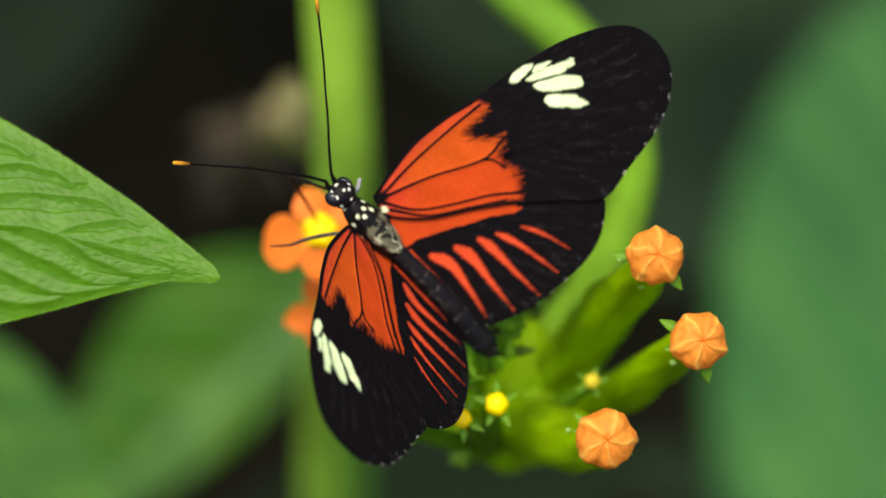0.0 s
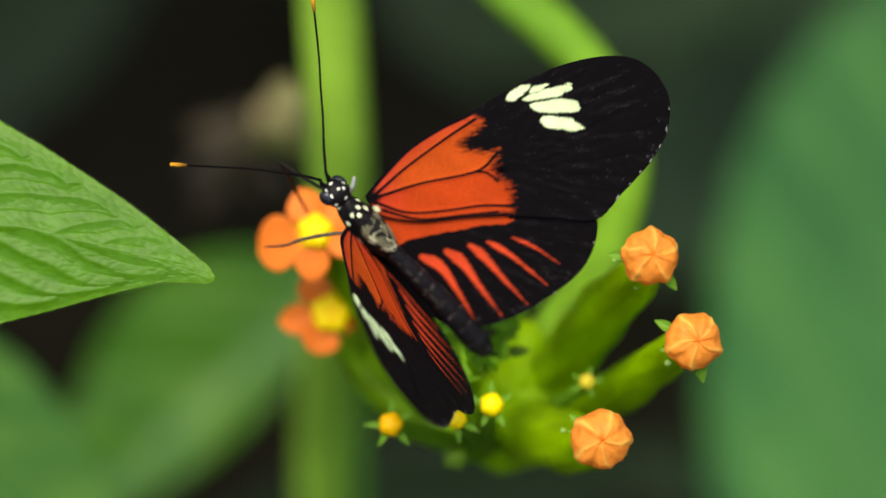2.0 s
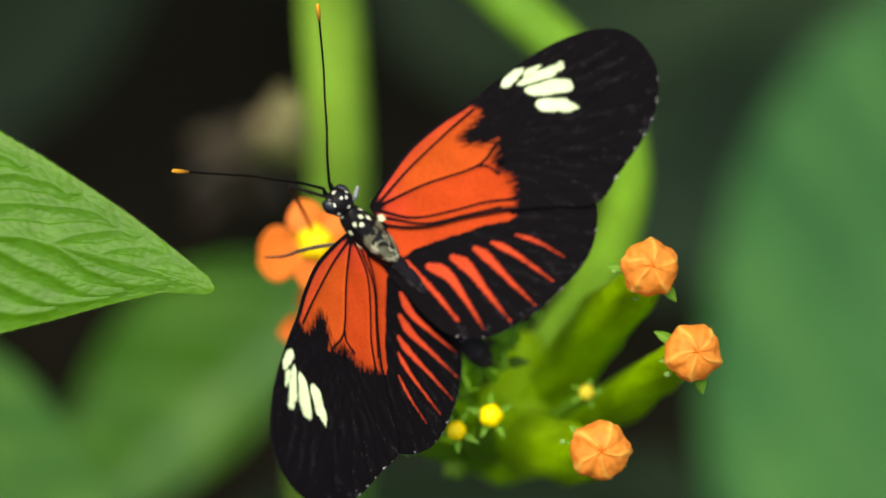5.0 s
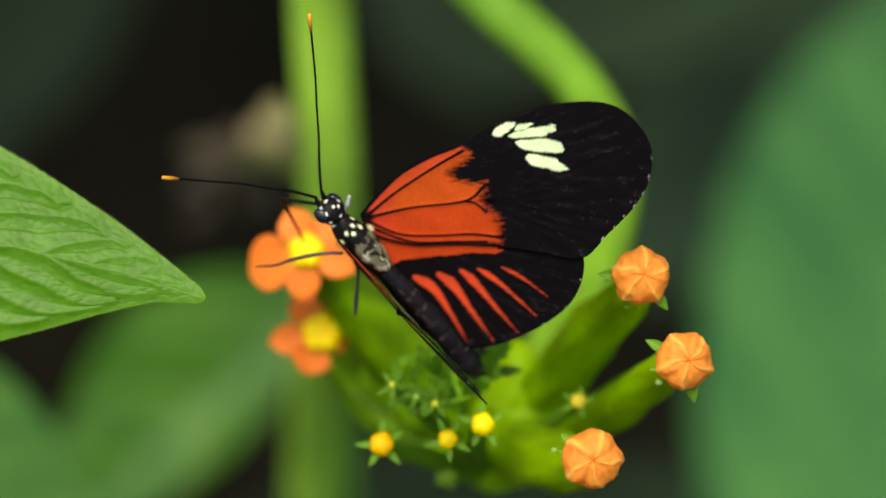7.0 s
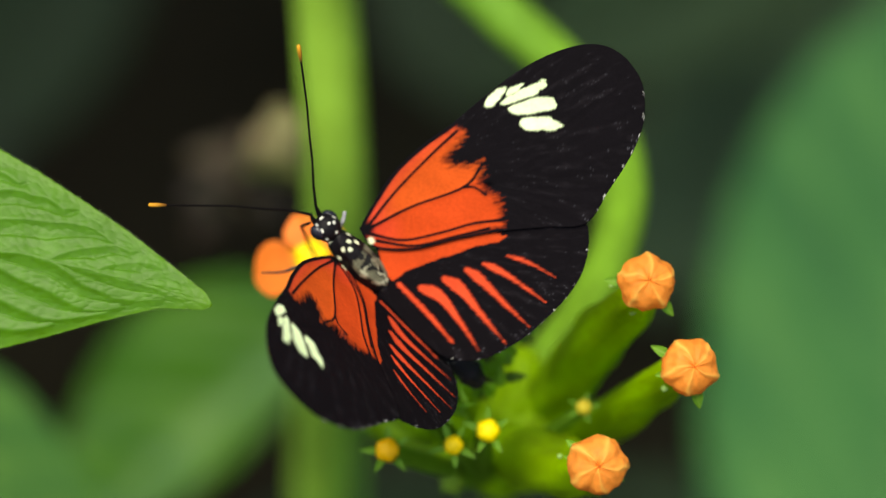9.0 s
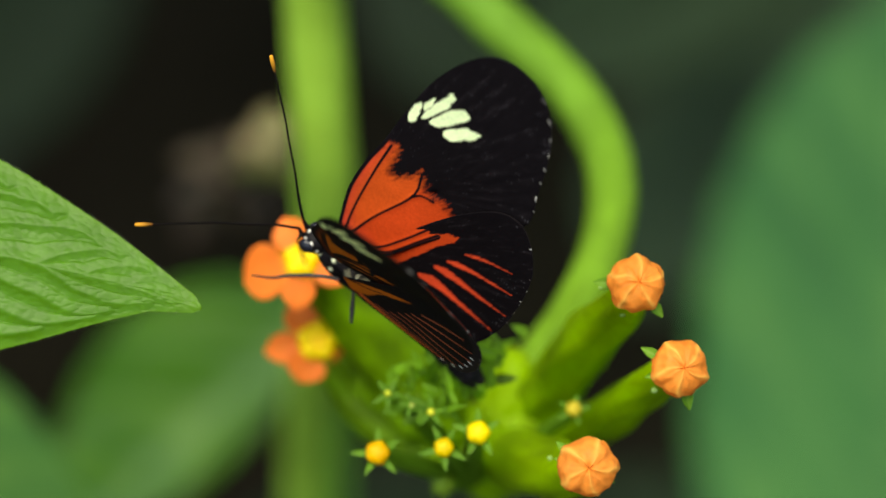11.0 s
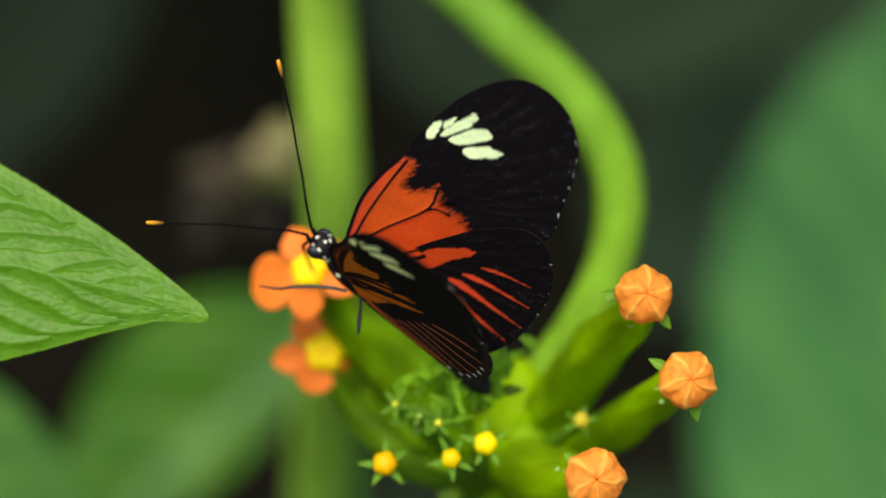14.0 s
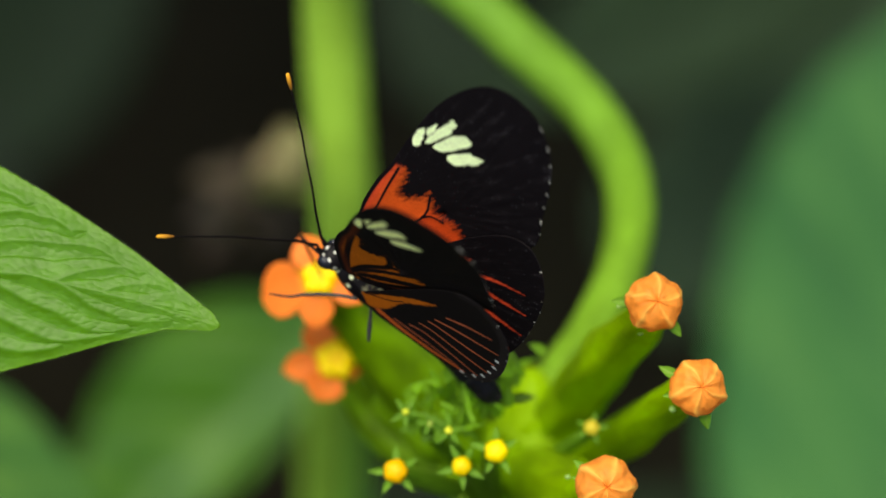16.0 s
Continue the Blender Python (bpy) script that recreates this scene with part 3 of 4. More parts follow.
near = part("leaf", leaf_mesh(deep(-88, 12, 2), deep(-24.12, -2.77, 4), (-0.05, 0.12, 1), (0.3, 7, 11.5, 14, 14.6, 14.0, 12.9, 11.3, 9.6, 7.6, 5.5, 3.1, 0.75), (0.060, 0.180, 0.004), (0.12, 0.28, 0.03),
                              n=300, m=151, ribs=12, relief=0.56, fold=-0.12, reach=0.27, span=0.84, bow=1.3, lower=(0.3, 7, 11.5, 14, 15.2, 15.2, 14.2, 12.6, 10.4, 7.6, 4.6, 1.8, 0.45), sag=0.05, seed=7, net=0.048, droop=0.18, midrib=0.0055, soft=3.2, mesh=0.95, line=0.0036, blunt=0.014, margin=(0.09, 0.225, 0.002),
                              veins=(MIDRIB,) + UPPER_VEINS + LOWER_VEINS, material=GLOSSY_LEAF), shrub, "bright green leaf with sharp arching veins")
thick(near, 0.3)
rim = [v.co * 1000 for v in near.data.vertices]
fringe, spikes = [], []
for q in range(124, 290):
    for row, sgn in ((0, -1), (150, 1)):
        a, b = rim[q * 151 + row], rim[(q + 1) * 151 + row]
        out = (a - rim[q * 151 + row - sgn * 4]).normalized()
        for k in range(2):
            p = a.lerp(b, rng.random())
            tipp = p + (out + (b - a).normalized() * rng.uniform(0.2, 1.0)) * rng.uniform(0.12, 0.36)
            n0 = len(fringe)
            w = (b - a).normalized() * 0.025
            fringe += [p - w, p + w, p + Vector((0, 0, 0.04)), tipp]
            spikes += [(n0, n0 + 1, n0 + 3), (n0 + 1, n0 + 2, n0 + 3), (n0 + 2, n0, n0 + 3)]
hairs = part("leaf_hair", mesh_of("hair", fringe, spikes, (0.30, 0.42, 0.20), LEAF), near, "fine pale hairs on the leaf edge")
hairs["kind"] = "stuff"
part("twig", tube([deep(-88, 12, 2), deep(-94, 12, 0), deep(-97, 0, -8), shrub_foot], [0.7, 1.2, 2.0, 3.5], 30, 10, (0.14, 0.22, 0.04), (0.10, 0.09, 0.05)), shrub)


# ---- butterfly ----
def body_at(x, y, turn, z=0.0):
    """The butterfly's frame: head along y, back along z, right wing along x."""
    head = Vector((-0.64, 0.69, 0.34)).normalized()
    back = Vector((0.48, 0.13, 0.87))
    back = (back - head * back.dot(head)).normalized()
    m = Matrix((head.cross(back), head, back)).transposed().to_4x4()
    return VIEW @ Matrix.Translation((x * 0.001, y * 0.001, z * 0.001)) @ pose(0, 0, 0, 0, 0, turn) @ m


BODY = [(0.0, body_at(-8.65, 3.50, 1.5)), (0.5, body_at(-8.62, 3.72, 1.5)), (1.0, body_at(-8.75, 3.62, 1.5)), (1.5, body_at(-8.77, 3.64, 1.5)),
        (2.0, body_at(-8.69, 3.70, 1.4)), (2.5, body_at(-8.63, 3.82, 1.4)), (3.0, body_at(-8.47, 3.82, 1.3)), (3.5, body_at(-8.52, 3.91, 1.4)),
        (4.0, body_at(-8.50, 3.88, 1.3)), (4.2, body_at(-8.49, 3.88, 1.2)), (6.3, body_at(-8.24, 3.81, 0)), (6.5, body_at(-8.24, 3.81, 0)),
        (7.0, body_at(-8.33, 3.84, 0)), (7.5, body_at(-8.39, 3.78, 0)), (8.0, body_at(-8.36, 3.73, 0)), (8.5, body_at(-8.48, 3.56, 1.5)),
        (9.0, body_at(-9.28, 2.80, 2.2)), (9.2, body_at(-9.40, 2.65, 2.5)), (11.3, body_at(-9.24, 2.05, 6.5, -3.2)), (11.5, body_at(-9.25, 2.18, 6.5, -3.2)),
        (12.0, body_at(-9.31, 2.18, 6.5, -3.2)), (12.5, body_at(-9.11, 2.60, 6.5, -3.2)), (13.0, body_at(-9.30, 2.58, 6.5, -3.2)), (13.5, body_at(-9.24, 2.40, 6.5, -3.2)),
        (14.0, body_at(-9.29, 2.42, 6.5, -3.2)), (14.5, body_at(-9.08, 2.52, 6.5, -3.2)), (15.0, body_at(-9.29, 2.27, 6.5, -3.2)), (15.5, body_at(-9.03, 2.50, 6.5, -3.2)),
        (16.0, body_at(-9.30, 2.15, 6.5, -3.2))]
REST = BODY[0][1]


def body_pose(t):
    """The body's pose between two rows of BODY."""
    for (t0, a), (t1, b) in zip(BODY, BODY[1:]):
        if t0 <= t <= t1:
            return a.lerp(b, (t - t0) / (t1 - t0))
    return BODY[-1][1]


butterfly = thing("butterfly", REST, "black butterfly with orange wing patches, red rays and cream spots", "butterfly")


def near_spots(v, spots, base, colour, size, body):
    """Round dots of that radius, in millimetres, on a body of the given half sizes."""
    t = np.tile(np.array(base, float), (len(v), 1))
    for s in spots:
        s = np.array(s, float)
        d = np.linalg.norm((v - s / np.linalg.norm(s)) * body, axis=1)
        t[d < size] = colour
    return t


HEAD_SPOTS = ((0.0, 0.9, 0.42), (-0.6, 0.8, 0.2), (-0.06, 0.38, 0.92), (-0.73, 0.36, 0.59), (0.24, 0.13, 0.96), (-0.11, -0.45, 0.88), (0.62, 0.3, 0.72), (-0.85, -0.35, 0.4), (0.6, -0.5, 0.6))
head = part("head", blob((0, 3.55, 0.2), I3, (1.55, 1.6, 1.35), BLACK, 36, 56, CHITIN, None, lambda v: near_spots(v, HEAD_SPOTS, BLACK, WHITE, 0.18, (1.55, 1.6, 1.35))), butterfly, "black head with white dots", REST)
for sx in (-1, 1):
    part("eye", blob((sx * 1.12, 4.0, 0.0), I3, (0.72, 0.98, 0.95), (0.012, 0.013, 0.022), 20, 28, EYE), head, "glossy black compound eye", REST)
    part("palp", tube([(sx * 0.45, 4.65, -0.2), (sx * 0.55, 5.65, 0.3), (sx * 0.5, 6.25, 0.9)], [0.32, 0.28, 0.08], 10, 8, BLACK, None, 0, 0, CHITIN), head, "", REST)
THORAX_SPOTS = ((-0.51, 0.85, 0.12), (0.47, 0.64, 0.6), (0.04, 0.56, 0.83), (-0.54, 0.54, 0.64), (-0.93, 0.42, 0.15), (-0.31, 0.43, 0.85), (0.4, 0.40, 0.83), (0.85, 0.42, 0.3))


def thorax_paint(v):
    t = near_spots(v, THORAX_SPOTS, BLACK, (0.78, 0.84, 0.56), 0.26, (1.75, 4.75, 1.9))
    for i, q in enumerate(v):
        if q[1] < 0.18 and q[2] > 0.42 + 0.25 * noise.noise(Vector(q) * 3):
            p = Vector((q[0] * 2.0, q[1] * 5.1, q[2] * 2.1))
            k = noise.noise(p * 0.95 + Vector((4, 2, 1))) + 0.4 * noise.noise(p * 3.0)
            line = abs(noise.noise(p * 0.7 + Vector((9, 1, 5))))
            t[i] = np.array((0.13, 0.13, 0.085)) if k > 0.0 else np.array((0.012, 0.012, 0.012))
            if line < 0.07 and q[1] < -0.1:
                t[i] = (0.42, 0.43, 0.30)
    return t


part("thorax", blob((-0.1, -1.55, 0.0), I3, (1.75, 4.75, 1.9), BLACK, 60, 72, CHITIN, lambda u, a: 1 + 0.03 * math.sin(9 * u), thorax_paint), butterfly, "black thorax with cream dots and grey hair", REST)
path = spline([(0, -5.2, -0.2), (0, -9, 0.1), (0.05, -14, 0.0), (0.1, -18.6, -0.55), (0.1, -22.5, -0.95)], 90)
rad = np.interp(np.linspace(0, 1, 90), [0, 0.12, 0.35, 0.7, 0.88, 0.97, 1], [1.0, 0.98, 1.08, 1.42, 1.42, 1.0, 0.5])
verts, tints = [], []
for i in range(90):
    seg = (i / 90 * 8.5) % 1.0
    k = rad[i] * (1 + 0.045 * math.sin(math.pi * seg) - 0.05 * (seg < 0.08))
    for j in range(40):
        a = 2 * math.pi * j / 40
        verts.append(path[i] + np.array((k * math.cos(a), 0, k * 0.95 * math.sin(a))))
        c = np.array((0.008, 0.007, 0.010))
        pale = noise.noise(Vector((seg * 2 + i // 11, a * 2.2, 5)))
        if (abs(a - 2.45) < 0.13 or abs(a - 0.7) < 0.13) and pale > 0.05 and i < 45:
            c = np.array((0.035, 0.034, 0.030))
        elif seg < 0.12 and pale > 0.12:
            c = np.array((0.05, 0.045, 0.042))
        tints.append(c)
faces = sheet_faces(90, 40, wrap=True, flip=True) + [tuple(range(40)), tuple(range(89 * 40, 90 * 40))[::-1]]
part("abdomen", mesh_of("abdomen", verts, faces, np.array(tints), CHITIN), butterfly, "slender dark segmented abdomen", REST)
BACK = REST.inverted() @ VIEW
ANTENNAE = []


def own(x, y, z):
    """A point of VIEW, in the butterfly's frame, in millimetres."""
    return BACK @ Vector((x * 0.001, y * 0.001, z * 0.001)) * 1000


for pts in (((-12.6, 7.3, 2.8), (-15.0, 7.9, 4.0), (-17.5, 8.2, 5.6), (-20.3, 8.62, 7.0), (-23.2, 8.8, 8.4), (-28.43, 9.14, 10.6)), ((-12.05, 7.9, 2.4), (-12.3, 11, 2.8), (-12.4, 14, 3.2), (-12.68, 17.5, 3.5), (-12.9, 21, 3.8), (-13.6, 27.4, 4.2))):
    q = [own(*p) for p in pts]
    stalk = part("antenna", tube(q, [0.17, 0.13, 0.115, 0.115, 0.13], 44, 8, (0.006, 0.005, 0.005), None, 0, 0, WING), butterfly, "long thin black antenna", REST)
    ANTENNAE.append((stalk, BACK @ (Vector(pts[0]) * 0.001), BACK @ (Vector(pts[-1]) * 0.001)))
    d = (Vector(q[-1]) - Vector(q[-2])).normalized()
    part("antenna_club", tube([Vector(q[-1]) - d * 1.7, Vector(q[-1]) - d * 0.9, Vector(q[-1]) + d * 0.15], [0.14, 0.24, 0.2], 12, 10, (0.10, 0.04, 0.008), (0.75, 0.34, 0.03), 0, 0, CHITIN), stalk, "orange tip", REST)
ELBOW = ((0.0, -16.75, 8.04, -3), (1.5, -17.06, 9.16, -1), (3.0, -17.09, 9.81, -1), (4.0, -16.03, 7.68, -2), (6.5, -16.10, 8.82, -2), (7.5, -15.73, 6.26, -2), (8.0, -15.13, 6.40, -2),
         (8.5, -16.04, 6.08, -2), (9.0, -14.62, 5.39, -6), (11.5, -13.81, 4.28, -6), (13.0, -13.98, 4.49, -6), (16.0, -15.46, 6.56, -6))
MOUTH, NECTAR = REST.inverted() @ VIEW @ (Vector((-12.6, 6.5, 2.0)) * 0.001), Vector((-13.44, 1.78, -24)) * 0.001


def tongue(t, x, y, z, inward):
    """The two straight reaches of the feeding tube meet at a bend: one runs on to the mouth, one down into the flower."""
    bend = Vector((x, y, z)) * 0.001
    goal = VIEW.inverted() @ body_pose(t) @ MOUTH if inward else NECTAR
    return t, Matrix.Translation(bend) @ (goal - bend).to_track_quat("Z", "Y").to_matrix().to_4x4()


TONGUE = []
for inward, size, name, colour in ((True, 6.6, "proboscis_base", (0.012, 0.009, 0.009)), (False, 17.0, "proboscis", (0.05, 0.010, 0.006))):
    rows = [tongue(*e, inward) for e in ELBOW]
    TONGUE.append((part(name, tube([(0, 0, -0.05), (0, 0.06, size * 0.5), (0, 0, size)], [0.17, 0.2, 0.17], 14, 8, colour, None, 0, 0, CHITIN), butterfly, "thin dark feeding tube", VIEW @ rows[0][1]), rows))
LEGS = []
for pts, radii, pale in (
        (((-9.4, 1.75, -0.3), (-10.9, 1.75, -0.7), (-12.9, 1.5, -1.2), (-15.1, 1.0, -2.0), (-16.7, 0.45, -3.0), (-18.9, 0.3, -4.0)), (0.2, 0.2, 0.22, 0.2, 0.15, 0.1), 1),
        (((-7.9, 1.1, -1.4), (-7.72, -0.6, -2.0), (-7.85, -2.6, -2.6), (-8.0, -4.3, -3.1), (-8.02, -4.95, -3.3)), (0.26, 0.2, 0.17, 0.28, 0.16), 0),
        (((-9.6, 5.9, -0.4), (-9.25, 6.6, 0.3), (-9.0, 7.6, 0.6)), (0.22, 0.26, 0.2), 2)):
    LEGS.append(part("leg", tube([own(*p) for p in pts], radii, 30, 8, ((0.02, 0.018, 0.018), (0.07, 0.068, 0.065))[pale] if pale < 2 else (0.3, 0.32, 0.34), ((0.045, 0.045, 0.048), (0.05, 0.03, 0.02), (0.35, 0.36, 0.38))[pale], 0, 0, CHITIN), butterfly, "thin dark leg" if pale < 2 else "pale grey leg", REST))


# wings: the pattern is laid out in millimetres in the plane of the right wing
def taper(p, line, widths):
    """Negative inside a tapering stroke."""
    q = spline(line, 16)
    w = np.interp(np.linspace(0, 1, 16), np.linspace(0, 1, len(widths)), widths)
    best = np.full(len(p), 1e9)
    for a, b, wa, wb in zip(q, q[1:], w, w[1:]):
        d = b - a
        t = np.clip(((p - a) @ d) / d.dot(d), 0, 1)
        best = np.minimum(best, np.linalg.norm(p - a - t[:, None] * d, axis=1) - wa - (wb - wa) * t)
    return best


def rounded(poly):
    """The polygon with its corners cut twice."""
    q = np.array(poly, float)
    for _ in range(2):
        nxt = np.roll(q, -1, axis=0)
        q = np.stack([0.8 * q + 0.2 * nxt, 0.2 * q + 0.8 * nxt], 1).reshape(-1, 2)
    return q


def lay(t, d, colour, soft=0.07):
    """Lays a colour over t where d is negative, with a soft edge."""
    k = np.clip(0.5 - d / (2 * soft), 0, 1)[:, None]
    t[:] = t * (1 - k) + np.array(colour) * k


FORE_LEAD = ((-0.6, 0.1), (1.2, 2.9), (3.9, 6.4), (7.3, 9.2), (10.3, 11.1), (13.9, 13.8), (17.6, 16.3), (21.2, 18.1), (24.8, 19.1), (27.6, 19.0), (29.8, 17.7), (31.3, 15.7))
FORE_TRAIL = ((-0.6, 0.1), (0.3, -1.5), (1.9, -2.3), (5.6, -2.4), (10.5, -1.4), (15.7, -0.6), (20.4, -0.3), (24.8, 0.0), (27.4, 3.4), (29.5, 6.3), (30.6, 8.2), (31.6, 10.7), (31.8, 13.8), (31.3, 15.7))
HIND_LEAD = ((1.3, -2.1), (5.6, -1.2), (11.1, 0.3), (17.2, 1.6), (22.2, 1.8), (24.6, 0.3), (24.9, -2.3), (24.1, -5.2), (22.7, -7.4), (20.6, -9.6))
HIND_TRAIL = ((1.3, -2.1), (0.4, -5.8), (3.4, -9.6), (6.2, -12.7), (8.7, -14.4), (11.3, -14.7), (13.2, -14.3), (15.1, -13.5), (17.8, -11.9), (20.6, -9.6))
SPOTS = (((14.1, 12.8), (14.4, 13.8), (15.8, 14.8), (16.8, 15.0), (16.4, 14.2), (15.1, 12.9)),
         ((16.5, 14.0), (17.0, 14.8), (18.5, 15.3), (18.7, 15.1), (17.0, 13.9)),
         ((15.8, 13.1), (16.4, 13.6), (19.1, 15.0), (20.9, 15.5), (21.3, 15.0), (20.4, 14.2), (16.7, 13.0)),
         ((16.5, 12.6), (17.9, 13.1), (20.7, 13.9), (21.9, 13.6), (22.2, 12.6), (21.3, 12.2), (17.7, 11.8)),
         ((17.9, 10.9), (18.3, 11.6), (21.0, 11.6), (22.9, 10.7), (22.6, 10.2), (18.6, 10.1)))
PATCH = ((-0.9, 0.1), (1.2, 2.9), (4.2, 6.7), (7.9, 9.5), (10.6, 10.9), (11.7, 10.1), (10.7, 8.8), (9.3, 7.5), (10.1, 6.6), (12.2, 6.5), (13.6, 6.7), (13.2, 5.1), (12.9, 4.5), (14.4, 3.2),
         (15.5, 2.4), (15.3, 1.0), (15.5, 0.0), (13.0, -0.9), (10.5, -1.4), (5.6, -2.4), (1.3, -2.5))
VEINS = (((0.3, 0.1), (3.7, 3.9), (7.9, 7.8), (10.9, 10.3)), ((0.9, 0.2), (5.5, 2.3), (11.5, 4.3), (13.6, 6.7)), ((11.5, 4.3), (12.6, 4.2), (13.8, 3.4)), ((0.6, -0.5), (4.3, -1.3), (8.6, -0.6), (12.3, 0.3), (15.7, 0.6)), ((1.4, -1.3), (5.6, -1.95), (10.0, -1.1), (14.0, -0.3)))
BAR = ((1.3, -2.0), (5.6, -1.8), (11.1, -0.6), (15.0, -0.8), (15.9, -1.25), (14.9, -1.8), (12.4, -2.2), (8.1, -3.5), (4.4, -4.7), (2.9, -5.8), (2.0, -5.0))
RAYS = ((((6.0, -6.6), (8.1, -7.6), (10.4, -10.8), (12.1, -13.6)), (0.34, 0.68, 0.50, 0.38, 0.29, 0.20, 0.10, 0.0)), (((8.7, -5.7), (10.3, -6.7), (13.0, -10.2), (15.2, -12.9)), (0.36, 0.70, 0.48, 0.36, 0.28, 0.19, 0.10, 0.0)),
        (((11.2, -4.8), (12.4, -5.6), (15.4, -8.7), (17.9, -11.1)), (0.28, 0.54, 0.40, 0.30, 0.24, 0.17, 0.09, 0.0)), (((13.1, -4.1), (15.2, -5.1), (17.6, -6.8), (19.9, -8.5)), (0.18, 0.36, 0.27, 0.21, 0.18, 0.14, 0.08, 0.0)),
        (((15.8, -3.3), (18.3, -4.2), (21.1, -5.8)), (0.08, 0.20, 0.16, 0.13, 0.10, 0.05, 0.0)), (((3.6, -6.2), (6.6, -9.4), (9.2, -12.6)), (0.25, 0.26, 0.12)))
RAY_RED, DULL, DULL_SPOT, UMBER = (0.66, 0.070, 0.026), (0.52, 0.125, 0.010), (0.95, 1.0, 0.42), (0.012, 0.008, 0.008)


def wing_mesh(lead, trail, fore, mirror, n=230, m=120):
    """One wing, closed and thin, with its own pattern above and a duller one below."""
    a, b = spline(lead, n), spline(trail, n)
    t = np.linspace(0, 1, m)
    p = (a[:, None, :] * (1 - t[None, :, None]) + b[:, None, :] * t[None, :, None]).reshape(-1, 2)
    fuzz = np.array([noise.noise(Vector((q[0] * 0.9 + 0.3 * q[1], q[1] * 3.2 - q[0] * 0.7, 1.0))) + 0.6 * noise.noise(Vector((q[0] * 2.2, q[1] * 7.5, 4.0))) for q in p])
    speck = np.array([noise.noise(Vector((q[0] * 5.0, q[1] * 5.0, 8.0))) for q in p])
    edge = np.minimum(away(p, a, False), away(p, b, False))
    rim = away(p, b[int(n * 0.62):], False) if fore else np.minimum(away(p, a[int(n * 0.62):], False), away(p, b[int(n * 0.55):], False))
    top, low = np.tile(BLACK, (len(p), 1)), np.tile((0.010, 0.008, 0.008), (len(p), 1))
    height = 0.10 * np.sin(p[:, 0] * 0.35) + 0.008 * fuzz
    if fore:
        d = away(p, PATCH)
        far = np.clip((p[:, 0] - 6) / 5, 0, 1)
        comb = np.array([noise.noise(Vector((q[0] * 0.5, q[1] * 2.6 - q[0] * 0.3, 11.0))) for q in p])
        on = d + fuzz * (0.10 + 0.45 * far) * (p[:, 1] > -0.5) + 0.22 * speck * far + 0.55 * comb * np.clip((p[:, 0] - 12) / 2, 0, 1)
        warm = np.clip(0.5 + 0.5 * speck, 0, 1)[:, None]
        col = np.array(ORANGE) * (0.92 + 0.16 * warm) * np.where((p[:, 1] < 0.385 * p[:, 0])[:, None], (0.95, 0.85, 0.9), (1.0, 1.15, 1.0))
        ember = np.clip(1.2 - away(p, FORE_LEAD[:6], False) / 1.6, 0, 1)[:, None] * 0.8 + np.clip(1 - np.hypot(p[:, 0], p[:, 1]) / 5, 0, 1)[:, None]
        col = col * (1 - 0.10 * ember) * (1 - np.clip(ember, 0, 1) * np.array((0, 0.28, -0.9)))
        lay(top, on, col, 0.52)
        lay(low, on, np.array(DULL) * (0.7 + 0.6 * warm), 0.15)
        for v in VEINS:
            w = taper(p, v, (0.20, 0.15, 0.14, 0.18))
            lay(top, w, BLACK)
            lay(low, w - 0.27, (0.010, 0.007, 0.007), 0.12)
            height += 0.05 * np.exp(-(np.maximum(w, 0) / 0.2) ** 2)
        # below, dark streaks run between dull orange ones, and the front edge is a red-brown band
        lay(low, away(p, FORE_LEAD[:6], False) - 1.15, (0.10, 0.022, 0.010), 0.35)
        lay(low, away(p, FORE_LEAD[:6], False) - 0.55, UMBER, 0.2)
        lay(low, taper(p, ((1.5, 0.4), (5.0, 1.4), (9.0, 2.5), (13.5, 3.3), (16.0, 3.6)), (0.25, 0.4, 0.38, 0.42, 0.5)) + 0.12 * fuzz, UMBER, 0.15)
        lay(low, taper(p, ((2.0, -0.1), (5.0, 0.1), (9.0, 0.75), (13.0, 1.2), (16.0, 1.4)), (0.45, 0.62, 0.6, 0.55, 0.6)) + 0.12 * fuzz, UMBER, 0.15)
        lay(low, taper(p, ((1.2, -2.1), (5.6, -2.3), (10.5, -1.3), (16.0, -0.5)), (0.5, 0.62, 0.55, 0.5)) + 0.12 * fuzz, UMBER, 0.15)
        lay(top, np.minimum(away(p, a[:n // 2], False) - 0.46, edge - 0.3), BLACK)
        lay(top, np.hypot(p[:, 0] - 0.2, p[:, 1]) - 0.9 + 0.3 * fuzz, BLACK, 0.3)
        lay(top, np.hypot(p[:, 0] - 0.75, p[:, 1] + 1.25) - 0.38 + 0.15 * fuzz, (0.74, 0.78, 0.50), 0.1)
        lay(low, edge - 0.45, (0.010, 0.008, 0.008), 0.15)
        for s in SPOTS:
            d = away(p, rounded(s)) + 0.09 * fuzz + (0.30 * comb + 0.12 * speck) * np.clip((p[:, 0] - 17.5) / 3, 0, 1)
            lay(top, d, YELLOW)
            lay(low, d + 0.08, DULL_SPOT)
        for k in range(11):
            q = np.array([[14, 4.2]]) + np.array([[18.5 * math.cos(radians(-38 + 11 * k)), 15.5 * math.sin(radians(-38 + 11 * k))]])
            height -= 0.05 * np.exp(-(taper(p, ((14, 4.2), tuple(q[0])), (0.1, 0.1)) / 0.25) ** 2)
    else:
        on = away(p, BAR) + 0.14 * fuzz + 0.15 * speck * np.clip((p[:, 0] - 12) / 2, 0, 1)
        lay(top, on, np.array(ORANGE) * (0.95, 0.85, 1.0))
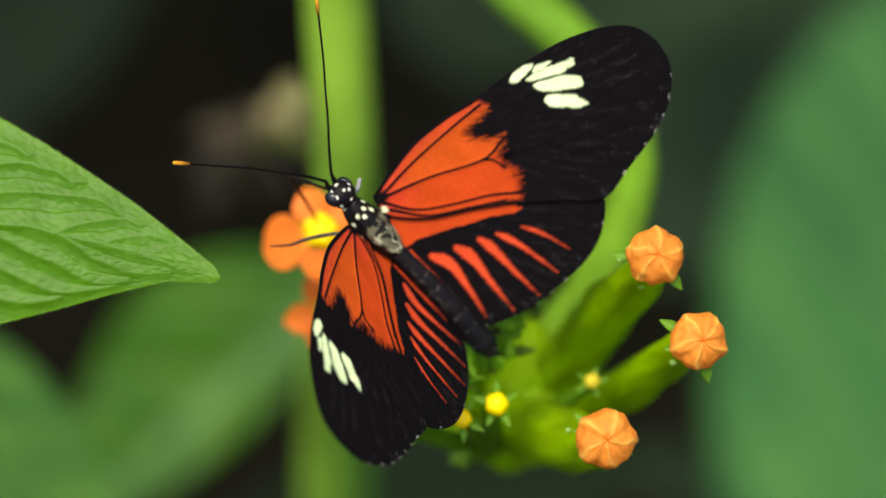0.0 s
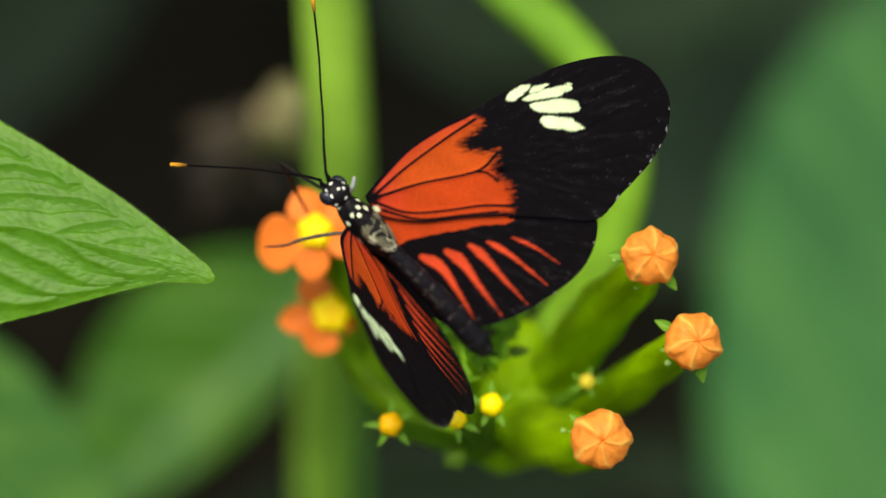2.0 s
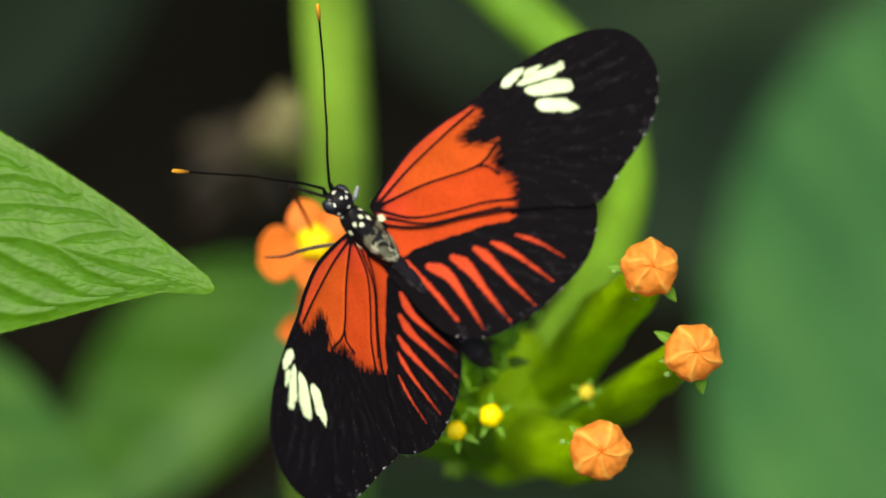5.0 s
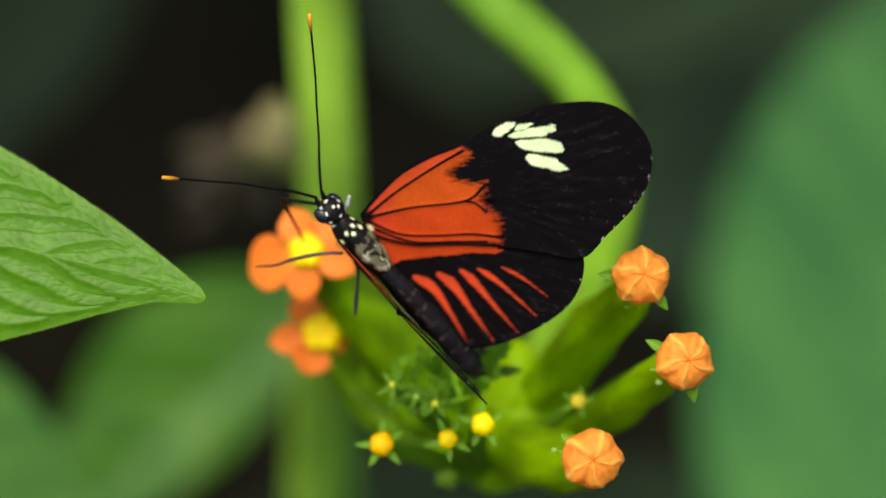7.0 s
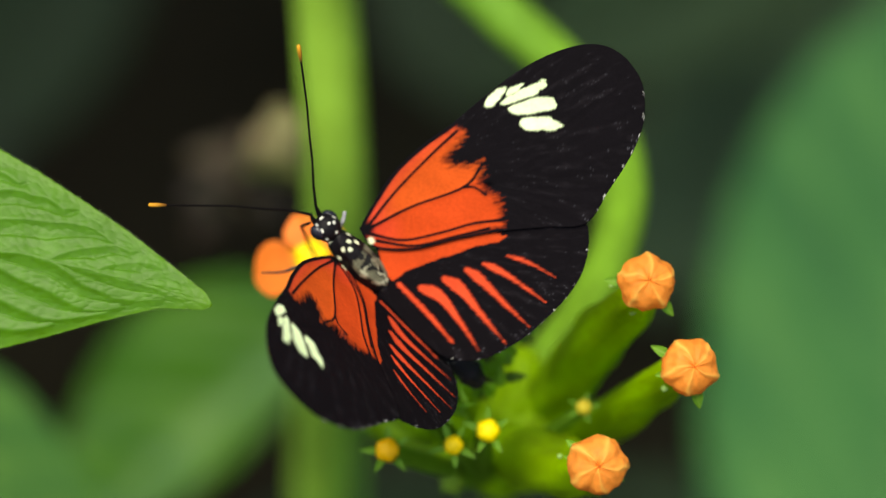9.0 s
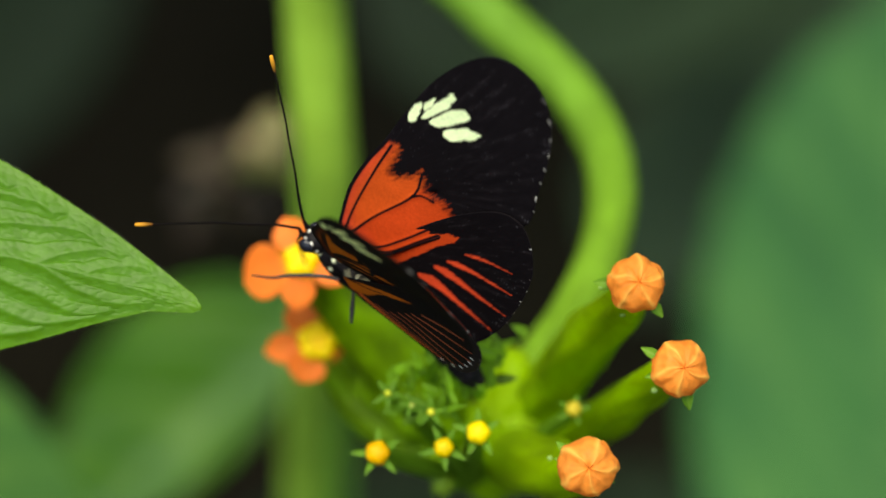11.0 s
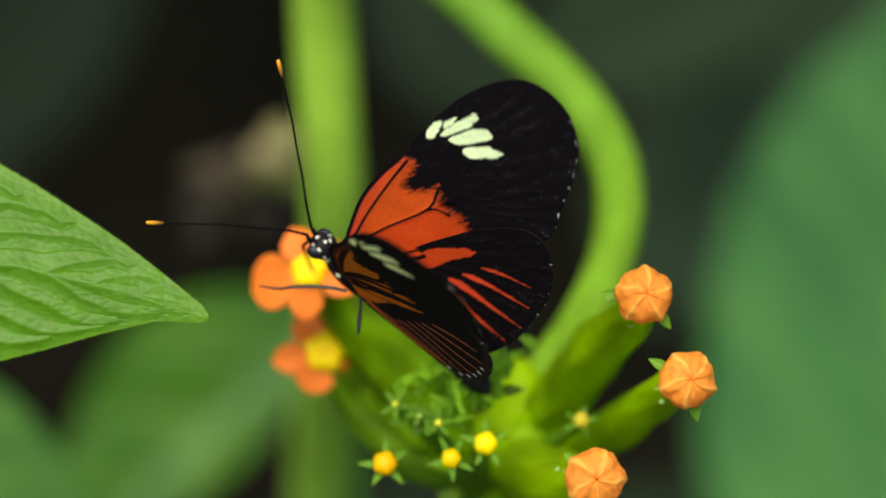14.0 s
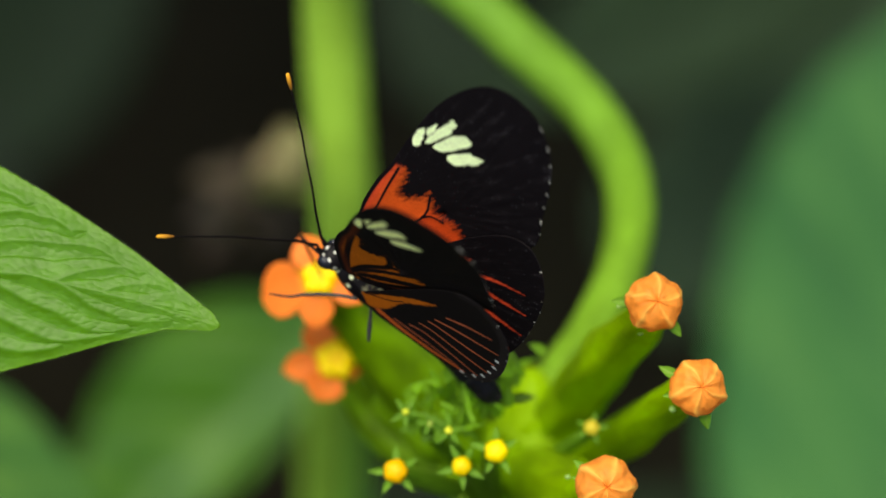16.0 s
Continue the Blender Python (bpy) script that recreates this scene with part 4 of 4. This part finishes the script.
        lay(low, taper(p, ((1.4, -3.4), (3.6, -3.3), (7.0, -2.3), (11.0, -1.5), (15.6, -1.25)), (1.3, 1.0, 0.5, 0.45, 0.12)) + 0.12 * fuzz, DULL, 0.15)
        lay(low, taper(p, ((2.0, -2.2), (6.0, -2.6), (9.0, -2.1)), (0.14, 0.12, 0.10)), UMBER)
        for line, w in RAYS:
            lay(top, taper(p, line, w) + 0.10 * fuzz, RAY_RED, 0.12)
            lay(low, taper(p, line, [0.16, 0.19, 0.16, 0.10]), (0.46, 0.115, 0.05))
        lay(low, taper(p, ((1.8, -5.2), (3.4, -8.0), (6.2, -11.0), (9.9, -13.6)), (0.5, 0.4, 0.34, 0.1)), (0.62, 0.12, 0.025))
        top[edge < 0.2] = BLACK
        brown = (edge < 1.1) & (rim < 1.3)
        low[brown] = np.array((0.020, 0.016, 0.016))
        for k in range(6):
            c = b[int(n * (0.56 + 0.08 * k))] * 0.9 + np.array((9, -5)) * 0.1
            lay(low, np.linalg.norm(p - c, axis=1) - 0.28 + 0.15 * speck, (0.62, 0.63, 0.60))
    fleck = (rim < 0.22) & (np.sin(p[:, 0] * 2.1 + p[:, 1] * 2.6 + 3 * speck) > 0.86) & (speck > (-0.1 if fore else 0.3))
    top[fleck] = np.array((0.46, 0.46, 0.43))
    low[fleck] = np.array((0.46, 0.46, 0.43))
    # Silvery sheen of the scales, put into the black as pale streaks and specks.
    ox, oy = (6.0, 6.5) if fore else (1.0, -1.0)
    theta = np.arctan2(p[:, 1] - oy, p[:, 0] - ox)
    reach = np.hypot(p[:, 0] - ox, p[:, 1] - oy)
    streak = np.array([noise.noise(Vector((a * 26, q * 0.22, 2.0))) + 0.8 * noise.noise(Vector((a * 64, q * 0.8, 6.0))) for a, q in zip(theta, reach)])
    dark = top[:, 0] < 0.03
    top[dark] += np.clip(streak[dark] - 0.15, 0, 1)[:, None] * np.array((0.0075, 0.0065, 0.0075)) * np.clip((reach[dark] - 5) / 9, 0.10, 1)[:, None]
    broad = np.array([noise.noise(Vector((q[0] * 0.22, q[1] * 0.3, 3.0))) for q in p[~dark]])
    top[~dark] *= (1 + 0.06 * np.clip(streak[~dark], -1, 1) + 0.22 * broad)[:, None]
    sheen_speck = (speck > 0.42) & (streak > 0.35) & (top[:, 0] < 0.05) & (reach > 6)
    top[sheen_speck] += np.array((0.012, 0.012, 0.014)) * (1 + 4 * np.exp(-rim[sheen_speck] / 1.5))[:, None]
    z = height + (0.0 if fore else -0.35)
    if mirror:
        # across the body's axis, whose direction in the plane is (-0.683, 0.730)
        ax = np.array((-0.683, 0.730))
        p = 2 * (p @ ax)[:, None] * ax - p
    skin = 0.05
    co = np.vstack([np.c_[p, z + skin], np.c_[p, z - skin]])
    faces = sheet_faces(n, m, 0, flip=not mirror) + sheet_faces(n, m, n * m, flip=mirror)
    for i in range(n - 1):
        for j, turn in ((0, mirror), (m - 1, not mirror)):
            f = (i * m + j, (i + 1) * m + j, (i + 1) * m + j + n * m, i * m + j + n * m)
            faces.append(f if turn else f[::-1])
    return mesh_of("wing", co, faces, np.vstack([top, low]), WING)


WINGS = {}
for mirror in (False, True):
    WINGS[mirror] = [part("forewing", wing_mesh(FORE_LEAD, FORE_TRAIL, True, mirror), butterfly, "black forewing with orange base and cream spots", REST),
                     part("hindwing", wing_mesh(HIND_LEAD, HIND_TRAIL, False, mirror), butterfly, "black hindwing with red rays", REST)]


# ---- movement ----
def hinged(t, x, y, z, rx, ry, rz):
    """A wing's pose on the body: its root and turn in VIEW."""
    return t, body_pose(t).inverted() @ VIEW @ pose(x * 0.001, y * 0.001, z * 0.001, rx, ry, rz)


# where the two antennae point: seconds and the tip's place
LEVEL = ((0, -28.43, 9.14), (0.5, -28.15, 9.28), (1, -28.56, 8.76), (1.5, -28.56, 8.66), (2, -28.15, 9.01), (2.5, -27.89, 9.11),
         (3, -27.55, 9.23), (3.5, -28.05, 9.38), (4, -28.12, 9.33), (6.5, -27.77, 9.54), (7, -28.10, 9.74), (7.5, -28.11, 9.61),
         (8, -28.12, 9.35), (8.5, -29.00, 9.24), (9, -30.26, 7.54), (11.5, -30.89, 6.09), (12, -30.90, 6.08), (12.5, -30.59, 6.58),
         (13, -30.43, 7.19), (13.5, -30.33, 7.03), (14, -30.44, 7.10), (14.5, -29.91, 7.46), (15, -30.52, 6.86), (15.5, -30.27, 7.00),
         (16, -30.43, 6.48))
UPRIGHT = ((0, -13.50, 26.70), (2, -13.35, 26.95), (4, -13.25, 27.08), (6.5, -12.28, 27.23), (7, -12.70, 27.04), (7.5, -12.69, 26.81),
         (8, -12.68, 27.00), (8.5, -13.34, 26.09), (9, -14.31, 24.18), (11.5, -16.28, 23.87), (12, -16.50, 23.59), (12.5, -16.00, 24.38),
         (13, -16.20, 24.43), (13.5, -16.32, 24.29), (14, -16.36, 24.28), (14.5, -16.10, 24.46), (15, -16.44, 23.58), (15.5, -16.36, 24.28),
         (16, -16.43, 23.65))


def swing(feeler, t, x, y):
    """An antenna turned about its root, so that its tip lies over that place."""
    _, root, tip = feeler
    size = (tip - root).length
    m = VIEW.inverted() @ body_pose(t)
    at = m @ root
    dx, dy = x * 0.001 - at.x, y * 0.001 - at.y
    goal = m.to_3x3().inverted() @ Vector((dx, dy, math.sqrt(max(size ** 2 - dx * dx - dy * dy, 1e-8))))
    turn = (tip - root).rotation_difference(goal).to_matrix().to_4x4()
    return t, Matrix.Translation(root) @ turn @ Matrix.Translation(-root)


def motions():
    right = [
        hinged(0.0, -7.11, 5.55, -0.9, 14.7, 3.1, 0.1),
        hinged(0.5, -7.36, 5.69, -0.9, 22.8, -4.7, -2.5),
        hinged(1.0, -7.66, 5.54, -0.9, 30.5, -12.3, -6.8),
        hinged(1.5, -7.66, 5.56, -0.9, 30.8, -11.4, -7.4),
        hinged(2.0, -7.37, 5.68, -0.9, 24.7, -5.4, -5.6),
        hinged(2.5, -7.09, 5.93, -0.9, 19.1, 0.8, -3.8),
        hinged(3.0, -6.84, 5.91, -0.9, 15.0, 5.4, -2.6),
        hinged(3.5, -6.87, 6.03, -0.9, 10.6, 10.9, -0.6),
        hinged(4.0, -6.94, 5.90, -0.9, 7.6, 17.4, 2.4),
        hinged(4.2, -7.06, 5.89, -0.9, -1.6, 16.5, 2.2),
        hinged(6.3, -6.66, 5.80, -0.9, 24.2, -10.8, -7.4),
        hinged(6.5, -6.89, 5.76, -0.9, 28.5, -12.8, -9.4),
        hinged(7.0, -7.03, 5.77, -0.9, 31.9, -15.0, -11.0),
        hinged(7.5, -6.99, 5.75, -0.9, 27.0, -11.8, -8.8),
        hinged(8.0, -6.86, 5.73, -0.9, 22.5, -8.0, -6.5),
        hinged(8.5, -6.85, 5.70, -0.9, 17.3, -5.9, -4.1),
        hinged(9.0, -7.61, 5.03, -0.9, 5.8, -15.2, 1.3),
        hinged(9.2, -7.68, 4.88, -0.9, 5.2, -15.4, 1.3),
    ]
    right_fore = right + [
        hinged(11.3, -9.30, 4.15, -0.93, 31.2, -37.7, 0.5),
        hinged(11.5, -9.30, 4.12, -0.92, 34.4, -37.8, -1.4),
        hinged(12.0, -9.49, 4.43, -0.94, 30.3, -36.4, 1.2),
        hinged(12.5, -9.03, 4.49, -0.92, 30.2, -33.6, -0.8),
        hinged(13.0, -8.96, 4.71, -0.91, 26.1, -26.9, 2.9),
        hinged(13.5, -9.02, 4.43, -0.90, 27.2, -28.6, 2.3),
        hinged(14.0, -9.15, 4.42, -0.91, 30.5, -29.9, 2.1),
        hinged(14.5, -9.11, 4.38, -0.90, 33.5, -34.7, -0.8),
        hinged(15.0, -9.08, 4.67, -0.94, 33.9, -39.7, -0.5),
        hinged(15.5, -8.72, 4.64, -0.93, 38.1, -38.9, -3.9),
        hinged(16.0, -9.25, 4.46, -0.94, 30.2, -40.0, 2.3),
    ]
    right_hind = right + [
        hinged(11.3, -9.44, 4.69, -0.92, 39.3, -39.4, -3.2),
        hinged(11.5, -9.34, 4.62, -0.90, 43.2, -39.1, -5.7),
        hinged(12.0, -9.35, 4.63, -0.91, 36.5, -39.6, -1.0),
        hinged(12.5, -9.45, 4.70, -0.92, 35.8, -32.3, -2.9),
        hinged(13.0, -8.99, 4.80, -0.92, 31.5, -29.3, 1.4),
        hinged(13.5, -8.99, 4.53, -0.91, 32.8, -31.1, 0.6),
        hinged(14.0, -8.98, 4.57, -0.93, 34.5, -33.6, 0.4),
        hinged(14.5, -9.50, 4.74, -0.92, 38.7, -33.9, -3.4),
        hinged(15.0, -9.56, 4.79, -0.94, 37.7, -38.3, -2.6),
        hinged(15.5, -9.30, 4.60, -0.90, 40.5, -39.9, -5.0),
        hinged(16.0, -9.38, 4.65, -0.92, 35.0, -41.4, 0.1),
    ]
    left = [
        hinged(0.0, -9.88, 2.30, 0.9, -41.0, 54.4, -11.8),
        hinged(0.5, -9.69, 2.46, 0.9, -63.8, 62.9, -29.4),
        hinged(1.0, -9.99, 2.37, 0.9, -77.5, 63.5, -40.0),
        hinged(1.5, -9.98, 2.38, 0.9, -74.5, 63.5, -37.0),
        hinged(2.0, -9.50, 2.01, 0.9, -67.1, 62.1, -31.7),
        hinged(2.5, -9.49, 2.19, 0.9, -48.6, 59.1, -17.0),
        hinged(3.0, -9.67, 2.65, 0.9, -35.4, 56.8, -8.6),
        hinged(3.5, -9.73, 2.66, 0.9, -25.1, 49.7, -4.6),
        hinged(4.0, -9.62, 2.43, 0.9, -16.6, 45.9, -4.6),
        hinged(4.2, -9.74, 2.45, 0.9, -13.0, 41.5, -1.7),
        hinged(6.3, -9.30, 2.62, 0.9, -80.0, 62.0, -39.0),
        hinged(6.5, -9.40, 2.62, 0.9, -86.5, 61.9, -44.2),
        hinged(7.0, -9.54, 2.64, 0.9, -91.5, 61.7, -48.2),
        hinged(7.5, -9.65, 2.65, 0.9, -76.0, 62.4, -35.6),
        hinged(8.0, -9.76, 2.75, 0.9, -65.2, 61.3, -27.2),
        hinged(8.5, -10.01, 2.47, 0.9, -55.1, 57.2, -19.1),
        hinged(9.0, -10.92, 1.74, 0.9, -61.2, 42.5, -24.6),
        hinged(9.2, -10.72, 1.95, 0.9, -61.7, 35.6, -21.0),
    ]
    left_fore = left + [
        hinged(11.3, -10.13, 2.78, 0.88, -104.5, 41.5, -45.0),
        hinged(11.5, -9.88, 2.42, 0.88, -107.2, 42.4, -45.4),
        hinged(12.0, -10.07, 2.63, 0.88, -105.4, 42.1, -41.7),
        hinged(12.5, -9.90, 2.11, 0.88, -105.7, 43.0, -46.5),
        hinged(13.0, -9.85, 1.42, 0.84, -101.0, 41.4, -57.8),
        hinged(13.5, -9.78, 1.42, 0.83, -101.2, 42.5, -52.6),
        hinged(14.0, -9.95, 1.68, 0.86, -104.4, 43.8, -46.6),
        hinged(14.5, -10.27, 2.86, 0.87, -110.3, 45.1, -50.4),
        hinged(15.0, -10.29, 2.92, 0.89, -109.8, 42.0, -47.0),
        hinged(15.5, -10.21, 2.85, 0.88, -112.0, 45.1, -49.4),
        hinged(16.0, -10.33, 2.84, 0.89, -108.9, 41.1, -45.2),
    ]
    left_hind = left + [
        hinged(11.3, -10.37, 2.08, 0.96, -110.1, 37.1, -53.0),
        hinged(11.5, -10.37, 2.21, 0.95, -111.7, 38.0, -53.9),
        hinged(12.0, -10.48, 2.48, 0.96, -110.1, 37.3, -51.3),
        hinged(12.5, -10.29, 2.64, 0.92, -111.7, 40.2, -56.0),
        hinged(13.0, -10.49, 2.52, 0.86, -105.0, 42.3, -50.1),
        hinged(13.5, -10.23, 2.29, 0.87, -105.0, 39.1, -51.1),
        hinged(14.0, -10.27, 2.36, 0.91, -106.8, 38.9, -50.9),
        hinged(14.5, -10.20, 2.37, 0.94, -113.5, 38.6, -55.9),
        hinged(15.0, -10.42, 2.43, 0.93, -113.6, 35.8, -54.1),
        hinged(15.5, -10.26, 2.27, 0.94, -116.0, 38.2, -56.1),
        hinged(16.0, -10.45, 2.32, 0.92, -113.1, 35.2, -52.4),
    ]
    for wing, rows in zip(WINGS[False] + WINGS[True], (right_fore, right_hind, left_fore, left_hind)):
        walk(wing, rows)
    for reach, rows in TONGUE:
        walk(reach, [(t, body_pose(t).inverted() @ VIEW @ m) for t, m in rows])
    # the feet keep their hold; the front leg swings about its foot as the body sinks
    hold = Matrix.Translation(Vector((-18.9, 0.3, -4.0)) * 0.001)
    walk(LEGS[0], [(t, m.inverted() @ VIEW @ hold @ pose(0, 0, 0, 0, 0, -12 * min(max((t - 8.5) / 2.5, 0), 1)) @ hold.inverted() @ VIEW.inverted() @ REST) for t, m in BODY])
    walk(LEGS[1], [(t, m.inverted() @ REST) for t, m in BODY])
    # the raised leg folds down behind the wing
    hip = Matrix.Translation(Vector((-9.6, 5.9, -0.4)) * 0.001)
    walk(LEGS[2], [(t, REST.inverted() @ VIEW @ hip @ pose(0, 0, 0, 0, 0, -120 * min(max((t - 9.0) / 2.3, 0), 1)) @ hip.inverted() @ VIEW.inverted() @ REST) for t in (0.0, 9.0, 9.8, 10.6, 11.3, 16.0)])
    for feeler, tips in zip(ANTENNAE, (LEVEL, UPRIGHT)):
        walk(feeler[0], [swing(feeler, *p) for p in tips])
    walk(butterfly, BODY)


motions()
